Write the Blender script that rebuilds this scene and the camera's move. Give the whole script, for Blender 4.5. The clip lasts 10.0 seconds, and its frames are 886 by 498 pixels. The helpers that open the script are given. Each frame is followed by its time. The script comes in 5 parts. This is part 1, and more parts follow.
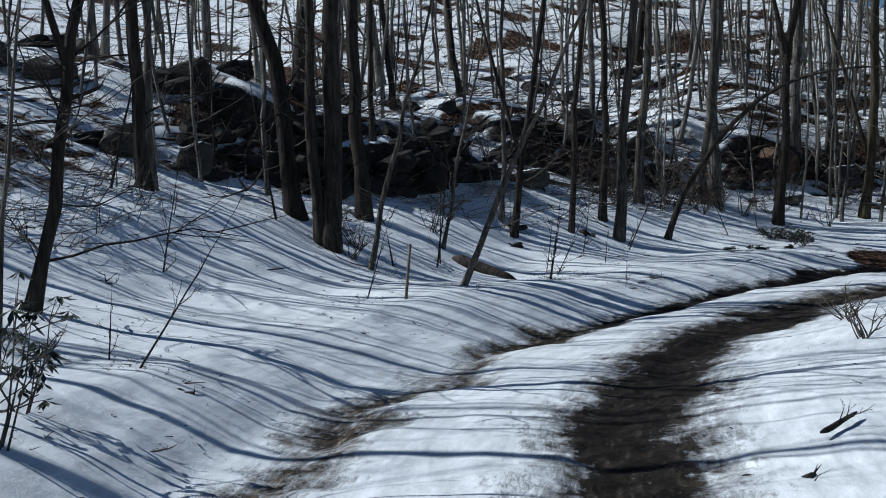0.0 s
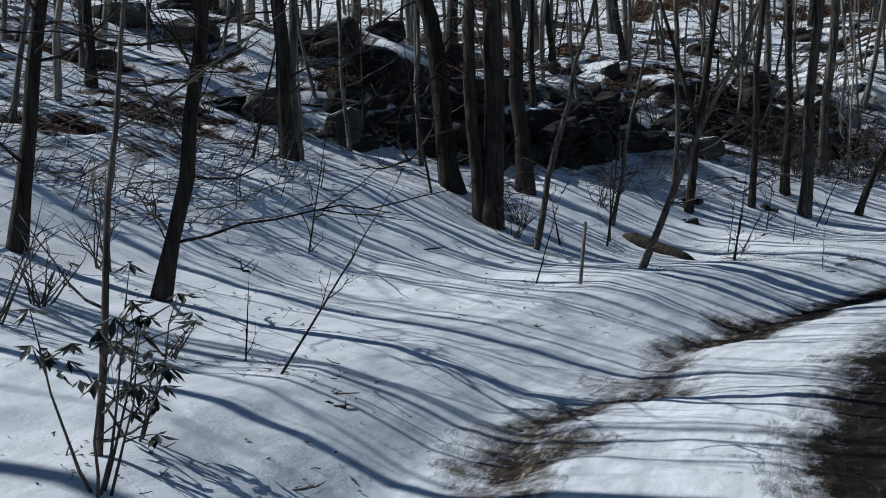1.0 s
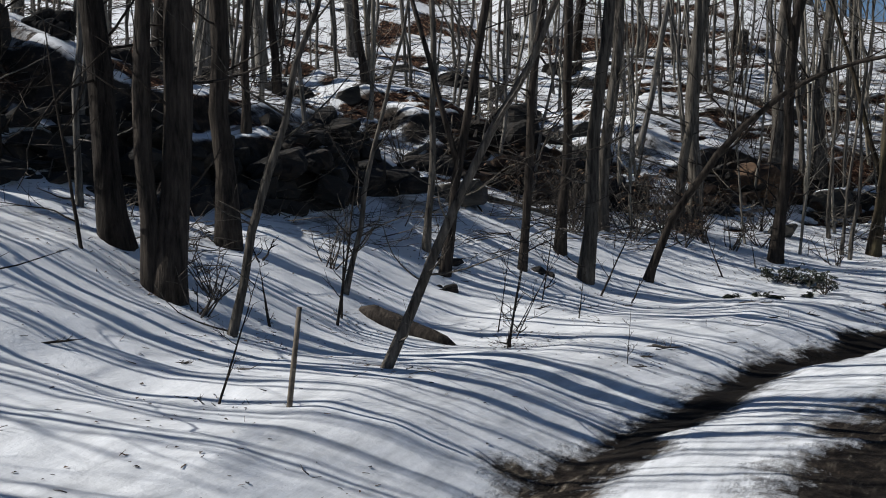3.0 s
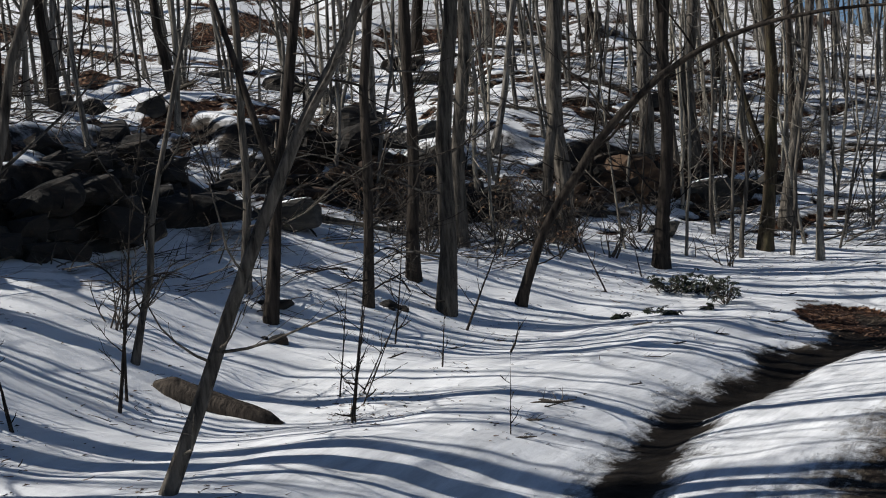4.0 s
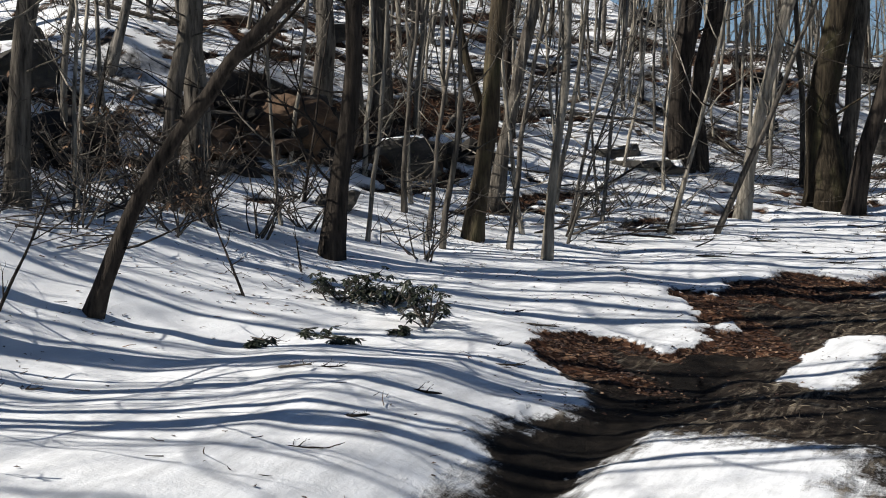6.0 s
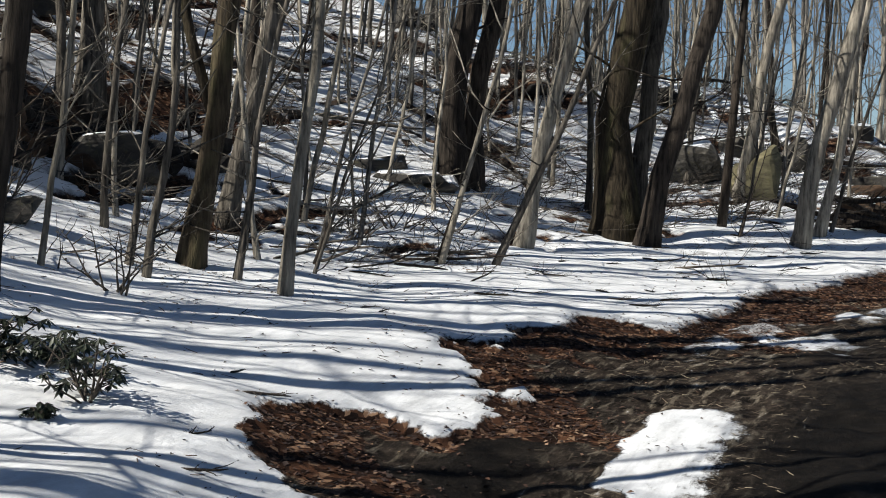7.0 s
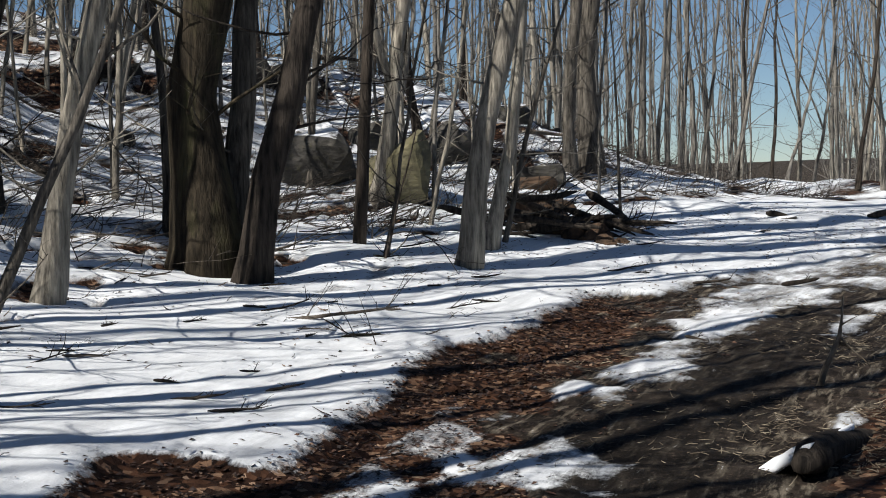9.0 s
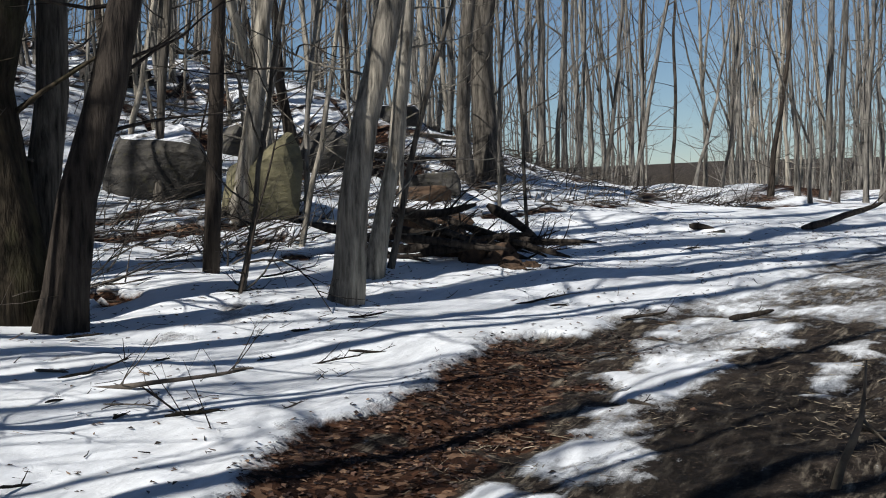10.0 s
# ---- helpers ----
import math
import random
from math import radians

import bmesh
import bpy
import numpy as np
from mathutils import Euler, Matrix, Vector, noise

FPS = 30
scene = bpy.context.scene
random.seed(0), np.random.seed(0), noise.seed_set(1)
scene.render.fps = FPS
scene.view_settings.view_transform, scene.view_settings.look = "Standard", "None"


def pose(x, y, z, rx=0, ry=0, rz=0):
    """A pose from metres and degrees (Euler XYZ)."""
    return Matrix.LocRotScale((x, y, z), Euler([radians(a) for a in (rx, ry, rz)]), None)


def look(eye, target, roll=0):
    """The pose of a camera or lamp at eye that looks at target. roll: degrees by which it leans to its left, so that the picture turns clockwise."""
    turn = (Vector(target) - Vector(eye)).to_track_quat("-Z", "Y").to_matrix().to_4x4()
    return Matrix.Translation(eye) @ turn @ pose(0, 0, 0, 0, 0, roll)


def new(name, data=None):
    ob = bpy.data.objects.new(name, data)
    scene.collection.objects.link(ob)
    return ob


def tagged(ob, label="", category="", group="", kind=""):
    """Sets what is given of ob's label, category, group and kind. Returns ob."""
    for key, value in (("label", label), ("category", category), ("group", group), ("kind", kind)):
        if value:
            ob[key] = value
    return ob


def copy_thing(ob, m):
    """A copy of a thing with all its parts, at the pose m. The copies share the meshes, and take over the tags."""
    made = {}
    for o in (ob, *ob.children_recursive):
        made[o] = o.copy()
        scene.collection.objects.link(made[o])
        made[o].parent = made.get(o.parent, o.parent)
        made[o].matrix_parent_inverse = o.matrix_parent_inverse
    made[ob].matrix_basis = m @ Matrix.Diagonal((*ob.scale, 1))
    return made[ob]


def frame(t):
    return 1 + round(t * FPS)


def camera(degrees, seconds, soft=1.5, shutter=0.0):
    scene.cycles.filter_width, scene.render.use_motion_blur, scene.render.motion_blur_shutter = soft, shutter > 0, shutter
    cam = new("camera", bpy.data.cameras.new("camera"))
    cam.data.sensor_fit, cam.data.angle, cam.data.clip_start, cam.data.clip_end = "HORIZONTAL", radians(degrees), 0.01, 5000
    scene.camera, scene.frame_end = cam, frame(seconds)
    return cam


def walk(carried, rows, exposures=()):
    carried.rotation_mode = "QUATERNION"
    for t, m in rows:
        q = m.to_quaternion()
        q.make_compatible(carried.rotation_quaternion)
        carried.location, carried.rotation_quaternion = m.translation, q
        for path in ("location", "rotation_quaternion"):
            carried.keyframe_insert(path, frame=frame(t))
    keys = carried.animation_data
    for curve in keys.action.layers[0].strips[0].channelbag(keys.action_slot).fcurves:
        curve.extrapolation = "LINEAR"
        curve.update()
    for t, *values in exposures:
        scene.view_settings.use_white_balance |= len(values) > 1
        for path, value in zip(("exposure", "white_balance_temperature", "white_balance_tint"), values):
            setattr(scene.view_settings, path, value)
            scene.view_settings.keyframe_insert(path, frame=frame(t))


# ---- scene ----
cam = camera(36.0, 10.0, soft=1.0)
PATH = [
    (0, (5.279, -14.577, 1.136), (4.263, -12.856, 1.079), -2.57),
    (0.5, (4.738, -13.992, 1.135), (3.620, -12.334, 1.093), -2.21),
    (1, (4.202, -13.382, 1.173), (3.011, -11.778, 1.082), -2.43),
    (1.5, (3.672, -12.640, 1.207), (2.483, -11.032, 1.176), -3.76),
    (2, (3.146, -11.612, 1.221), (2.047, -9.941, 1.217), -4.57),
    (2.5, (2.599, -10.558, 1.239), (1.624, -8.811, 1.223), -3.36),
    (2.7, (2.378, -10.137, 1.251), (1.452, -8.364, 1.222), -2.06),
    (3.8, (1.213, -7.280, 1.424), (0.501, -5.412, 1.371), -3.40),
    (4, (1.079, -6.740, 1.445), (0.408, -4.857, 1.398), -5.00),
    (4.5, (0.735, -5.426, 1.478), (0.183, -3.504, 1.425), -4.71),
    (5, (0.457, -4.107, 1.502), (-0.022, -2.167, 1.418), -4.87),
    (5.2, (0.379, -3.571, 1.511), (-0.074, -1.626, 1.408), -5.94),
    (6.3, (0.018, -0.671, 1.344), (-0.074, 1.324, 1.227), 1.44),
    (6.5, (0.058, -0.093, 1.332), (0.025, 1.904, 1.231), 1.18),
    (7, (0.163, 1.372, 1.324), (0.309, 3.364, 1.226), 1.97),
    (7.5, (0.386, 2.725, 1.337), (0.682, 4.701, 1.256), 1.83),
    (8, (0.723, 3.969, 1.348), (1.163, 5.917, 1.244), 0.39),
    (8.5, (1.080, 5.182, 1.358), (1.650, 7.096, 1.243), 1.25),
    (9, (1.527, 6.314, 1.360), (2.188, 8.200, 1.273), -0.98),
    (9.5, (1.955, 7.408, 1.388), (2.695, 9.264, 1.298), -0.43),
    (10, (2.401, 8.407, 1.436), (3.213, 10.233, 1.352), -1.46),
]
walk(cam, [(t, look(eye, target, roll)) for t, eye, target, roll in PATH],
     exposures=[(0, .02, 5500, 4), (1.5, -.09, 5750, 6), (2.5, .1, 6050, 8), (4.5, .29, 6350, 9), (6.5, .62, 6500, 8), (7, .56, 6480, 7), (8.5, .5, 6400, 8), (10, .36, 6200, 8)])

# ---------------------------------------------------------------- light
SUN_ELEVATION, SUN_FROM = 42.0, (-0.946, -0.325)
world = bpy.data.worlds.new("sky")
scene.world = world
world.use_nodes = True
sky_nodes = world.node_tree
background = sky_nodes.nodes["Background"]
sky = sky_nodes.nodes.new("ShaderNodeTexSky")
sky.sky_type, sky.sun_disc = "NISHITA", False
sky.air_density, sky.dust_density, sky.ozone_density, sky.altitude = 1.0, 0.05, 3.0, 2200
sky.sun_elevation, sky.sun_rotation = radians(SUN_ELEVATION), math.atan2(SUN_FROM[0], SUN_FROM[1])
sky_nodes.links.new(sky.outputs["Color"], background.inputs["Color"])
background.inputs["Strength"].default_value = 0.05
sun = new("sun", bpy.data.lights.new("sun", "SUN"))
sun.data.energy, sun.data.angle, sun.data.color = 5.0, radians(0.4), (1.0, 0.94, 0.86)
sun.matrix_world = look((SUN_FROM[0] * 50, SUN_FROM[1] * 50, 50 * math.tan(radians(SUN_ELEVATION))), (0, 0, 0))


# ---------------------------------------------------------------- the lie of the land
# The track's middle line in plan; s runs along it, d is the distance to its left.
LINE = [(16.05, -26.53), (5.28, -14.58), (4.2, -13.38), (3.15, -11.61), (2.6, -10.56), (1.21, -7.28), (0.74, -5.43), (0.38, -3.57), (0.06, -0.09),
        (0.39, 2.72), (1.08, 5.18), (2.4, 8.41), (4.03, 11.09), (6.5, 13.66), (9.86, 16.35), (14.78, 19.26), (22.4, 22.4), (44.8, 29.12), (120.0, 52.0)]


def smooth_line(points, n=16):
    c = np.array(points, float)
    e = np.vstack([2 * c[0] - c[1], c, 2 * c[-1] - c[-2]])
    out = []
    for i in range(1, len(e) - 2):
        p0, p1, p2, p3 = e[i - 1:i + 3]
        for t in np.linspace(0, 1, n, endpoint=False):
            out.append(.5 * (2 * p1 + (p2 - p0) * t + (2 * p0 - 5 * p1 + 4 * p2 - p3) * t * t + (3 * p1 - p0 - 3 * p2 + p3) * t ** 3))
    return np.array(out + [e[-2]])


ROAD = smooth_line(LINE, 6)
ROAD_S = np.r_[0, np.cumsum(np.linalg.norm(np.diff(ROAD, axis=0), axis=1))]
ROAD_S -= ROAD_S[6]


def along(x, y):
    """s and d of places in plan."""
    q = np.stack([np.ravel(x), np.ravel(y)], -1).astype(float)
    best = np.full(len(q), 1e18)
    s_out, d_out = np.zeros(len(q)), np.zeros(len(q))
    for k in range(len(ROAD) - 1):
        a, v = ROAD[k], ROAD[k + 1] - ROAD[k]
        ln = np.hypot(*v)
        u = (q - a) @ v / ln ** 2
        lo = -1e3 if k == 0 else 0
        hi = 1e3 if k == len(ROAD) - 2 else 1
        u = np.clip(u, lo, hi)
        off = q - a - u[:, None] * v
        e = (off ** 2).sum(1)
        m = e < best
        best[m] = e[m]
        s_out[m] = ROAD_S[k] + u[m] * ln
        side = v[0] * (q[m, 1] - a[1]) - v[1] * (q[m, 0] - a[0])
        d_out[m] = np.sign(side) * np.sqrt(e[m])
    return s_out.reshape(np.shape(x)), d_out.reshape(np.shape(x))


TRACK_S = [-40, 0, 5, 10, 15, 20, 23, 25, 28, 31, 35, 39, 43, 47, 56, 75, 130, 300]
TRACK_Z = [-1.6, -.27, -.2, -.12, -.1, -.06, -.01, .07, .2, .37, .55, .8, 1.0, 1.0, .5, -2, -9, -14]
# Height over the track at these distances to its left, station by station.
NEAR_D, FAR_D = [.9, 1.3, 1.7, 2.1, 2.6, 3.2, 3.8, 4.4, 5.0], [6.5, 8.0, 11.0, 18.0, 35.0]
STATIONS, BANK = [], []


def profile(s, near, far):
    STATIONS.append(s)
    BANK.append(np.r_[0, near, far])


profile(0, [0, .0, .18, .34, .36, .38, .46, .65, .98], [1.9, 2.5, 4.0, 7.0, 13.0])
profile(6.8, [0, .02, .22, .37, .44, .54, .68, .86, 1.1], [1.9, 2.5, 4.0, 7.0, 13.0])
profile(9, [0, .02, .22, .37, .45, .58, .74, .92, 1.14], [1.95, 2.6, 4.0, 7.0, 13.0])
profile(10.7, [0, .03, .16, .29, .38, .48, .62, .84, 1.14], [1.9, 2.6, 4.0, 7.0, 13.0])
profile(12, [0, .07, .20, .31, .38, .47, .60, .88, 1.2], [1.9, 2.55, 4.0, 7.0, 13.0])
profile(14, [0, .12, .30, .42, .48, .55, .73, 1.02, 1.36], [1.85, 2.5, 4.0, 7.0, 13.0])
profile(16.5, [0, .08, .24, .33, .38, .46, .56, .80, 1.12], [1.78, 2.5, 3.8, 6.5, 12.5])
profile(18.5, [0, .07, .21, .30, .34, .42, .50, .72, 1.05], [1.75, 2.4, 3.3, 5.2, 10.8])
profile(21, [0, .06, .22, .33, .32, .35, .52, .78, 1.08], [1.72, 2.4, 3.3, 5.2, 10.8])
profile(22.2, [0, .01, .09, .24, .31, .37, .54, .76, 1.02], [1.65, 2.25, 3.3, 5.4, 11.2])
profile(24.4, [0, .0, .02, .08, .21, .28, .38, .54, .76], [1.42, 2.1, 3.3, 5.9, 12.2])
profile(27.3, [0, .02, .10, .16, .20, .25, .33, .43, .58], [1.2, 2.0, 3.5, 7.2, 15.0])
profile(31, [0, .01, .04, .07, .11, .18, .26, .37, .56], [1.15, 1.75, 3.2, 6.7, 13.5])
profile(35, [0, .02, .06, .12, .22, .30, .38, .45, .52], [.85, 1.5, 2.9, 5.4, 9.0])
profile(40, [0, .01, .04, .08, .13, .18, .25, .32, .45], [1.05, 1.75, 2.4, 3.2, 4.0])
profile(43, [0, .01, .02, .03, .04, .06, .08, .10, .13], [.22, .3, .35, .4, -1.0])
RIGHT_D = [0, 1.3, 2.0, 3.5, 6, 12, 30, 80, 300]
RIGHT_Z = [0, .0, .08, .14, .12, .0, -.8, -5, -16]


def hashed(i, j, k):
    h = np.sin(i * 127.1 + j * 311.7 + k * 74.7) * 43758.5453
    return h - np.floor(h)


def grain(x, y, size, k=0):
    """Smooth noise from 0 to 1 with features of that size."""
    x, y = np.asarray(x, float) / size + 1000.5 + 7.3 * k, np.asarray(y, float) / size + 1000.5
    i, j = np.floor(x), np.floor(y)
    u, v = x - i, y - j
    u, v = u * u * (3 - 2 * u), v * v * (3 - 2 * v)
    return (hashed(i, j, k) * (1 - u) + hashed(i + 1, j, k) * u) * (1 - v) + (hashed(i, j + 1, k) * (1 - u) + hashed(i + 1, j + 1, k) * u) * v


def step(a, b, x):
    t = np.clip((x - a) / (b - a), 0, 1)
    return t * t * (3 - 2 * t)


def bank_height(s, d):
    k = np.interp(s, STATIONS, range(len(STATIONS)))
    k0 = np.minimum(k.astype(int), len(STATIONS) - 2)
    f = k - k0
    off = np.r_[0, NEAR_D, FAR_D]
    rows = np.stack([np.interp(d, off, r) + np.maximum(d - 35, 0) * (.22 if at < 40 else .0) for at, r in zip(STATIONS, BANK)], 0)
    pick = np.arange(s.size)
    flat = rows.reshape(len(BANK), -1)
    out = flat[k0.ravel(), pick] * (1 - f.ravel()) + flat[k0.ravel() + 1, pick] * f.ravel()
    return out.reshape(s.shape)


# rock ledges: stations, distance of the foot from the track, height of the face
LEDGES = [([14.4, 15.0, 15.8, 16.6, 17.1, 17.6, 18.8, 19.8, 20.6], [7.7, 7.3, 6.9, 6.9, 6.6, 6.15, 6.15, 6.5, 6.8], [0, .15, .2, .5, 1.0, 1.05, .85, .5, 0]),
          ([20.9, 21.4, 22.2, 23.2, 24.0], [7.5, 7.4, 7.0, 6.5, 6.4], [0, .55, .7, .5, 0]),
          ([24.9, 25.5, 26.6, 27.6, 28.4], [6.9, 6.9, 6.8, 6.7, 6.8], [0, .45, .5, .4, 0])]


def land(x, y):
    """Height of the ground without its fine relief, and s, d."""
    x, y = np.asarray(x, float), np.asarray(y, float)
    s, d = along(x, y)
    z = np.interp(s, TRACK_S, TRACK_Z)
    z = z + np.where(d > 0, bank_height(s, np.maximum(d, 0)), np.interp(-d, RIGHT_D, RIGHT_Z))
    hill = step(3, 9, d)
    z = z + hill * (.5 * (grain(x, y, 3.1, 1) - .5) + .3 * (grain(x, y, 1.3, 2) - .5) + .12 * (grain(x, y, .55, 4) - .5)) + .05 * (grain(x, y, .9, 3) - .5) * step(1.6, 2.5, np.abs(d))
    # the broken ledges along the top of the bank
    for at, lip, tall in LEDGES:
        edge = np.interp(s, at, lip) + .5 * (grain(x, y, .6, 42) - .5)
        rise = np.interp(s, at, tall) * (.8 + .3 * grain(x, y, .9, 43))
        z = z + rise * (.6 * step(0, .3, d - edge) + .4 * step(.45, .75, d - edge)) * step(5.5, 1.6, d - edge)
    z = z - .15 * np.exp(-((s - 16.9) / 1.3) ** 2 - ((d - 3.35) / .75) ** 2)
    z = z + .09 * (grain(x, y, 1.25, 45) - .5) * step(1.3, 2.4, d) * step(9, 6, d)
    far = np.hypot(x - 5, y - 5)
    ridge = step(240, 420, far) * (24 + 10 * (grain(x, y, 160, 9) - .5))
    return np.where(far > 230, z * (1 - step(230, 330, far)) + step(230, 330, far) * -16 + ridge, z), s, d

# ---------------------------------------------------------------- materials
def material(name):
    m = bpy.data.materials.new(name)
    m.use_nodes = True
    t = m.node_tree
    return m, t, t.nodes["Principled BSDF"]


def add(t, kind, **values):
    n = t.nodes.new(kind)
    for key, v in values.items():
        n.inputs[key].default_value = v
    return n


def noise_node(t, vector, scale, detail=6.0, rough=0.6):
    n = add(t, "ShaderNodeTexNoise", Scale=scale, Detail=detail, Roughness=rough)
    t.links.new(vector, n.inputs["Vector"])
    return n.outputs["Fac"]


def ramp(t, fac, stops):
    n = t.nodes.new("ShaderNodeValToRGB")
    el = n.color_ramp.elements
    while len(el) < len(stops):
        el.new(0.5)
    for e, (p, c) in zip(el, stops):
        e.position, e.color = p, (*c, 1)
    t.links.new(fac, n.inputs["Fac"])
    return n.outputs["Color"]


def mix(t, fac, a, b):
    n = t.nodes.new("ShaderNodeMix")
    n.data_type = "RGBA"
    for k, v in ((0, fac), (6, a), (7, b)):
        if hasattr(v, "links"):
            t.links.new(v, n.inputs[k])
        else:
            n.inputs[k].default_value = v
    return n.outputs[2]


def calc(t, op, a, b=0.0, clamp=False):
    n = t.nodes.new("ShaderNodeMath")
    n.operation, n.use_clamp = op, clamp
    for k, v in ((0, a), (1, b)):
        if hasattr(v, "links"):
            t.links.new(v, n.inputs[k])
        else:
            n.inputs[k].default_value = v
    return n.outputs[0]


def bump(t, shader, height, strength, distance):
    n = add(t, "ShaderNodeBump", Strength=strength, Distance=distance)
    t.links.new(height, n.inputs["Height"])
    t.links.new(n.outputs["Normal"], shader.inputs["Normal"])


def stretched(t, vector, sx, sy, sz):
    n = add(t, "ShaderNodeMapping", Scale=(sx, sy, sz))
    t.links.new(vector, n.inputs["Vector"])
    return n.outputs["Vector"]


def make_ground():
    m, t, b = material("snow_mud_and_leaves")
    place = t.nodes.new("ShaderNodeNewGeometry").outputs["Position"]
    fine, mid, big = noise_node(t, place, 60), noise_node(t, place, 9), noise_node(t, place, 1.3)
    bare = t.nodes.new("ShaderNodeAttribute")
    bare.attribute_name = "bare"
    leaf = t.nodes.new("ShaderNodeAttribute")
    leaf.attribute_name = "leaf"
    wet = t.nodes.new("ShaderNodeAttribute")
    wet.attribute_name = "wet"
    lane_s, lane_d = t.nodes.new("ShaderNodeAttribute"), t.nodes.new("ShaderNodeAttribute")
    lane_s.attribute_name, lane_d.attribute_name = "lane_s", "lane_d"
    lane = t.nodes.new("ShaderNodeCombineXYZ")
    t.links.new(lane_s.outputs["Fac"], lane.inputs[0])
    t.links.new(calc(t, "MULTIPLY", lane_d.outputs["Fac"], 4.5), lane.inputs[1])
    streak = noise_node(t, lane.outputs[0], 3.2, 7, 0.68)
    # ragged melt edge
    edge = calc(t, "ADD", bare.outputs["Fac"], calc(t, "MULTIPLY", calc(t, "SUBTRACT", mid, 0.5), 0.8))
    edge = calc(t, "ADD", edge, calc(t, "MULTIPLY", calc(t, "SUBTRACT", fine, 0.5), 0.4))
    edge = calc(t, "ADD", edge, calc(t, "MULTIPLY", calc(t, "SUBTRACT", streak, 0.5), 0.75))
    open_ground = calc(t, "MULTIPLY", calc(t, "SUBTRACT", edge, 0.30), calc(t, "ADD", 2.2, calc(t, "MULTIPLY", calc(t, "SUBTRACT", calc(t, "MULTIPLY", calc(t, "SUBTRACT", lane_s.outputs["Fac"], 20.5), 0.4, True), calc(t, "MULTIPLY", calc(t, "SUBTRACT", lane_s.outputs["Fac"], 26.0), 0.25, True)), 2.6)), True)
    facing = t.nodes.new("ShaderNodeSeparateXYZ")
    t.links.new(t.nodes.new("ShaderNodeNewGeometry").outputs["Normal"], facing.inputs[0])
    steep = calc(t, "SUBTRACT", 0.80, calc(t, "ADD", facing.outputs["Z"], calc(t, "MULTIPLY", calc(t, "SUBTRACT", mid, 0.5), 0.25)))
    steep = calc(t, "MULTIPLY", calc(t, "MULTIPLY", steep, 7.0, True), calc(t, "GREATER_THAN", lane_d.outputs["Fac"], 4.0))
    lf = calc(t, "ADD", leaf.outputs["Fac"], calc(t, "MULTIPLY", calc(t, "SUBTRACT", mid, 0.5), 0.8))
    is_leaf = calc(t, "MULTIPLY", calc(t, "SUBTRACT", lf, 0.4), 5.0, True)
    snow = ramp(t, big, [(0.3, (0.74, 0.76, 0.79)), (0.7, (0.83, 0.84, 0.85))])
    mud = ramp(t, mid, [(0.34, (0.006, 0.005, 0.004)), (0.48, (0.017, 0.0135, 0.011)), (0.64, (0.042, 0.033, 0.026)), (0.8, (0.13, 0.108, 0.088))])
    crumbs = noise_node(t, place, 34, 8, 0.75)
    mud = mix(t, calc(t, "MULTIPLY", calc(t, "SUBTRACT", crumbs, 0.55), 9.0, True), mud, (0.13, 0.10, 0.075, 1))
    # dry pale grass and grit drawn out along the wheel tracks, then the wet hollows with their painted shade, then
    # rotten snow
    mud = mix(t, calc(t, "MULTIPLY", calc(t, "MULTIPLY", calc(t, "SUBTRACT", streak, 0.52), 8.0, True), calc(t, "SUBTRACT", 1.0, wet.outputs["Fac"])), mud, (0.20, 0.17, 0.13, 1))
    mud = mix(t, calc(t, "MULTIPLY", wet.outputs["Fac"], 0.85), mud, (0.007, 0.0065, 0.006, 1))
    slush = calc(t, "MULTIPLY", calc(t, "SUBTRACT", calc(t, "ADD", streak, calc(t, "MULTIPLY", calc(t, "SUBTRACT", fine, 0.5), 0.5)), 0.675), 14.0, True)
    mud = mix(t, calc(t, "MULTIPLY", slush, calc(t, "SUBTRACT", 1.0, wet.outputs["Fac"])), mud, (0.62, 0.62, 0.62, 1))
    voro = add(t, "ShaderNodeTexVoronoi", Scale=26.0, Randomness=1.0)
    t.links.new(stretched(t, place, 1, 1, 0.4), voro.inputs["Vector"])
    cell = calc(t, "FRACT", calc(t, "MULTIPLY", calc(t, "ADD", voro.outputs["Color"], 0.0), 3.7))
    leaves = ramp(t, cell, [(0.0, (0.009, 0.006, 0.005)), (0.4, (0.024, 0.013, 0.009)), (0.8, (0.07, 0.034, 0.020)), (1.0, (0.22, 0.14, 0.09))])
    soil = mix(t, is_leaf, mud, leaves)
    stone = ramp(t, mid, [(0.3, (0.010, 0.009, 0.008)), (0.55, (0.035, 0.028, 0.022)), (0.75, (0.10, 0.07, 0.045))])
    # leaf drifts and sticks that show through the thin snow of the hill, drawn out along the slope
    slope_lane = t.nodes.new("ShaderNodeCombineXYZ")
    t.links.new(lane_s.outputs["Fac"], slope_lane.inputs[0])
    t.links.new(calc(t, "MULTIPLY", lane_d.outputs["Fac"], 2.6), slope_lane.inputs[1])
    drift = noise_node(t, slope_lane.outputs[0], 1.9, 9, 0.74)
    on_hill = calc(t, "MULTIPLY", calc(t, "SUBTRACT", lane_d.outputs["Fac"], 4.9), 0.45, True)
    drift = calc(t, "MULTIPLY", calc(t, "MULTIPLY", calc(t, "SUBTRACT", drift, 0.525), 22.0, True), on_hill)
    drift_tone = ramp(t, noise_node(t, place, 17, 5, 0.7), [(0.3, (0.010, 0.008, 0.006)), (0.5, (0.035, 0.022, 0.014)), (0.68, (0.12, 0.07, 0.04)), (0.8, (0.26, 0.17, 0.10))])
    snow = mix(t, drift, snow, drift_tone)
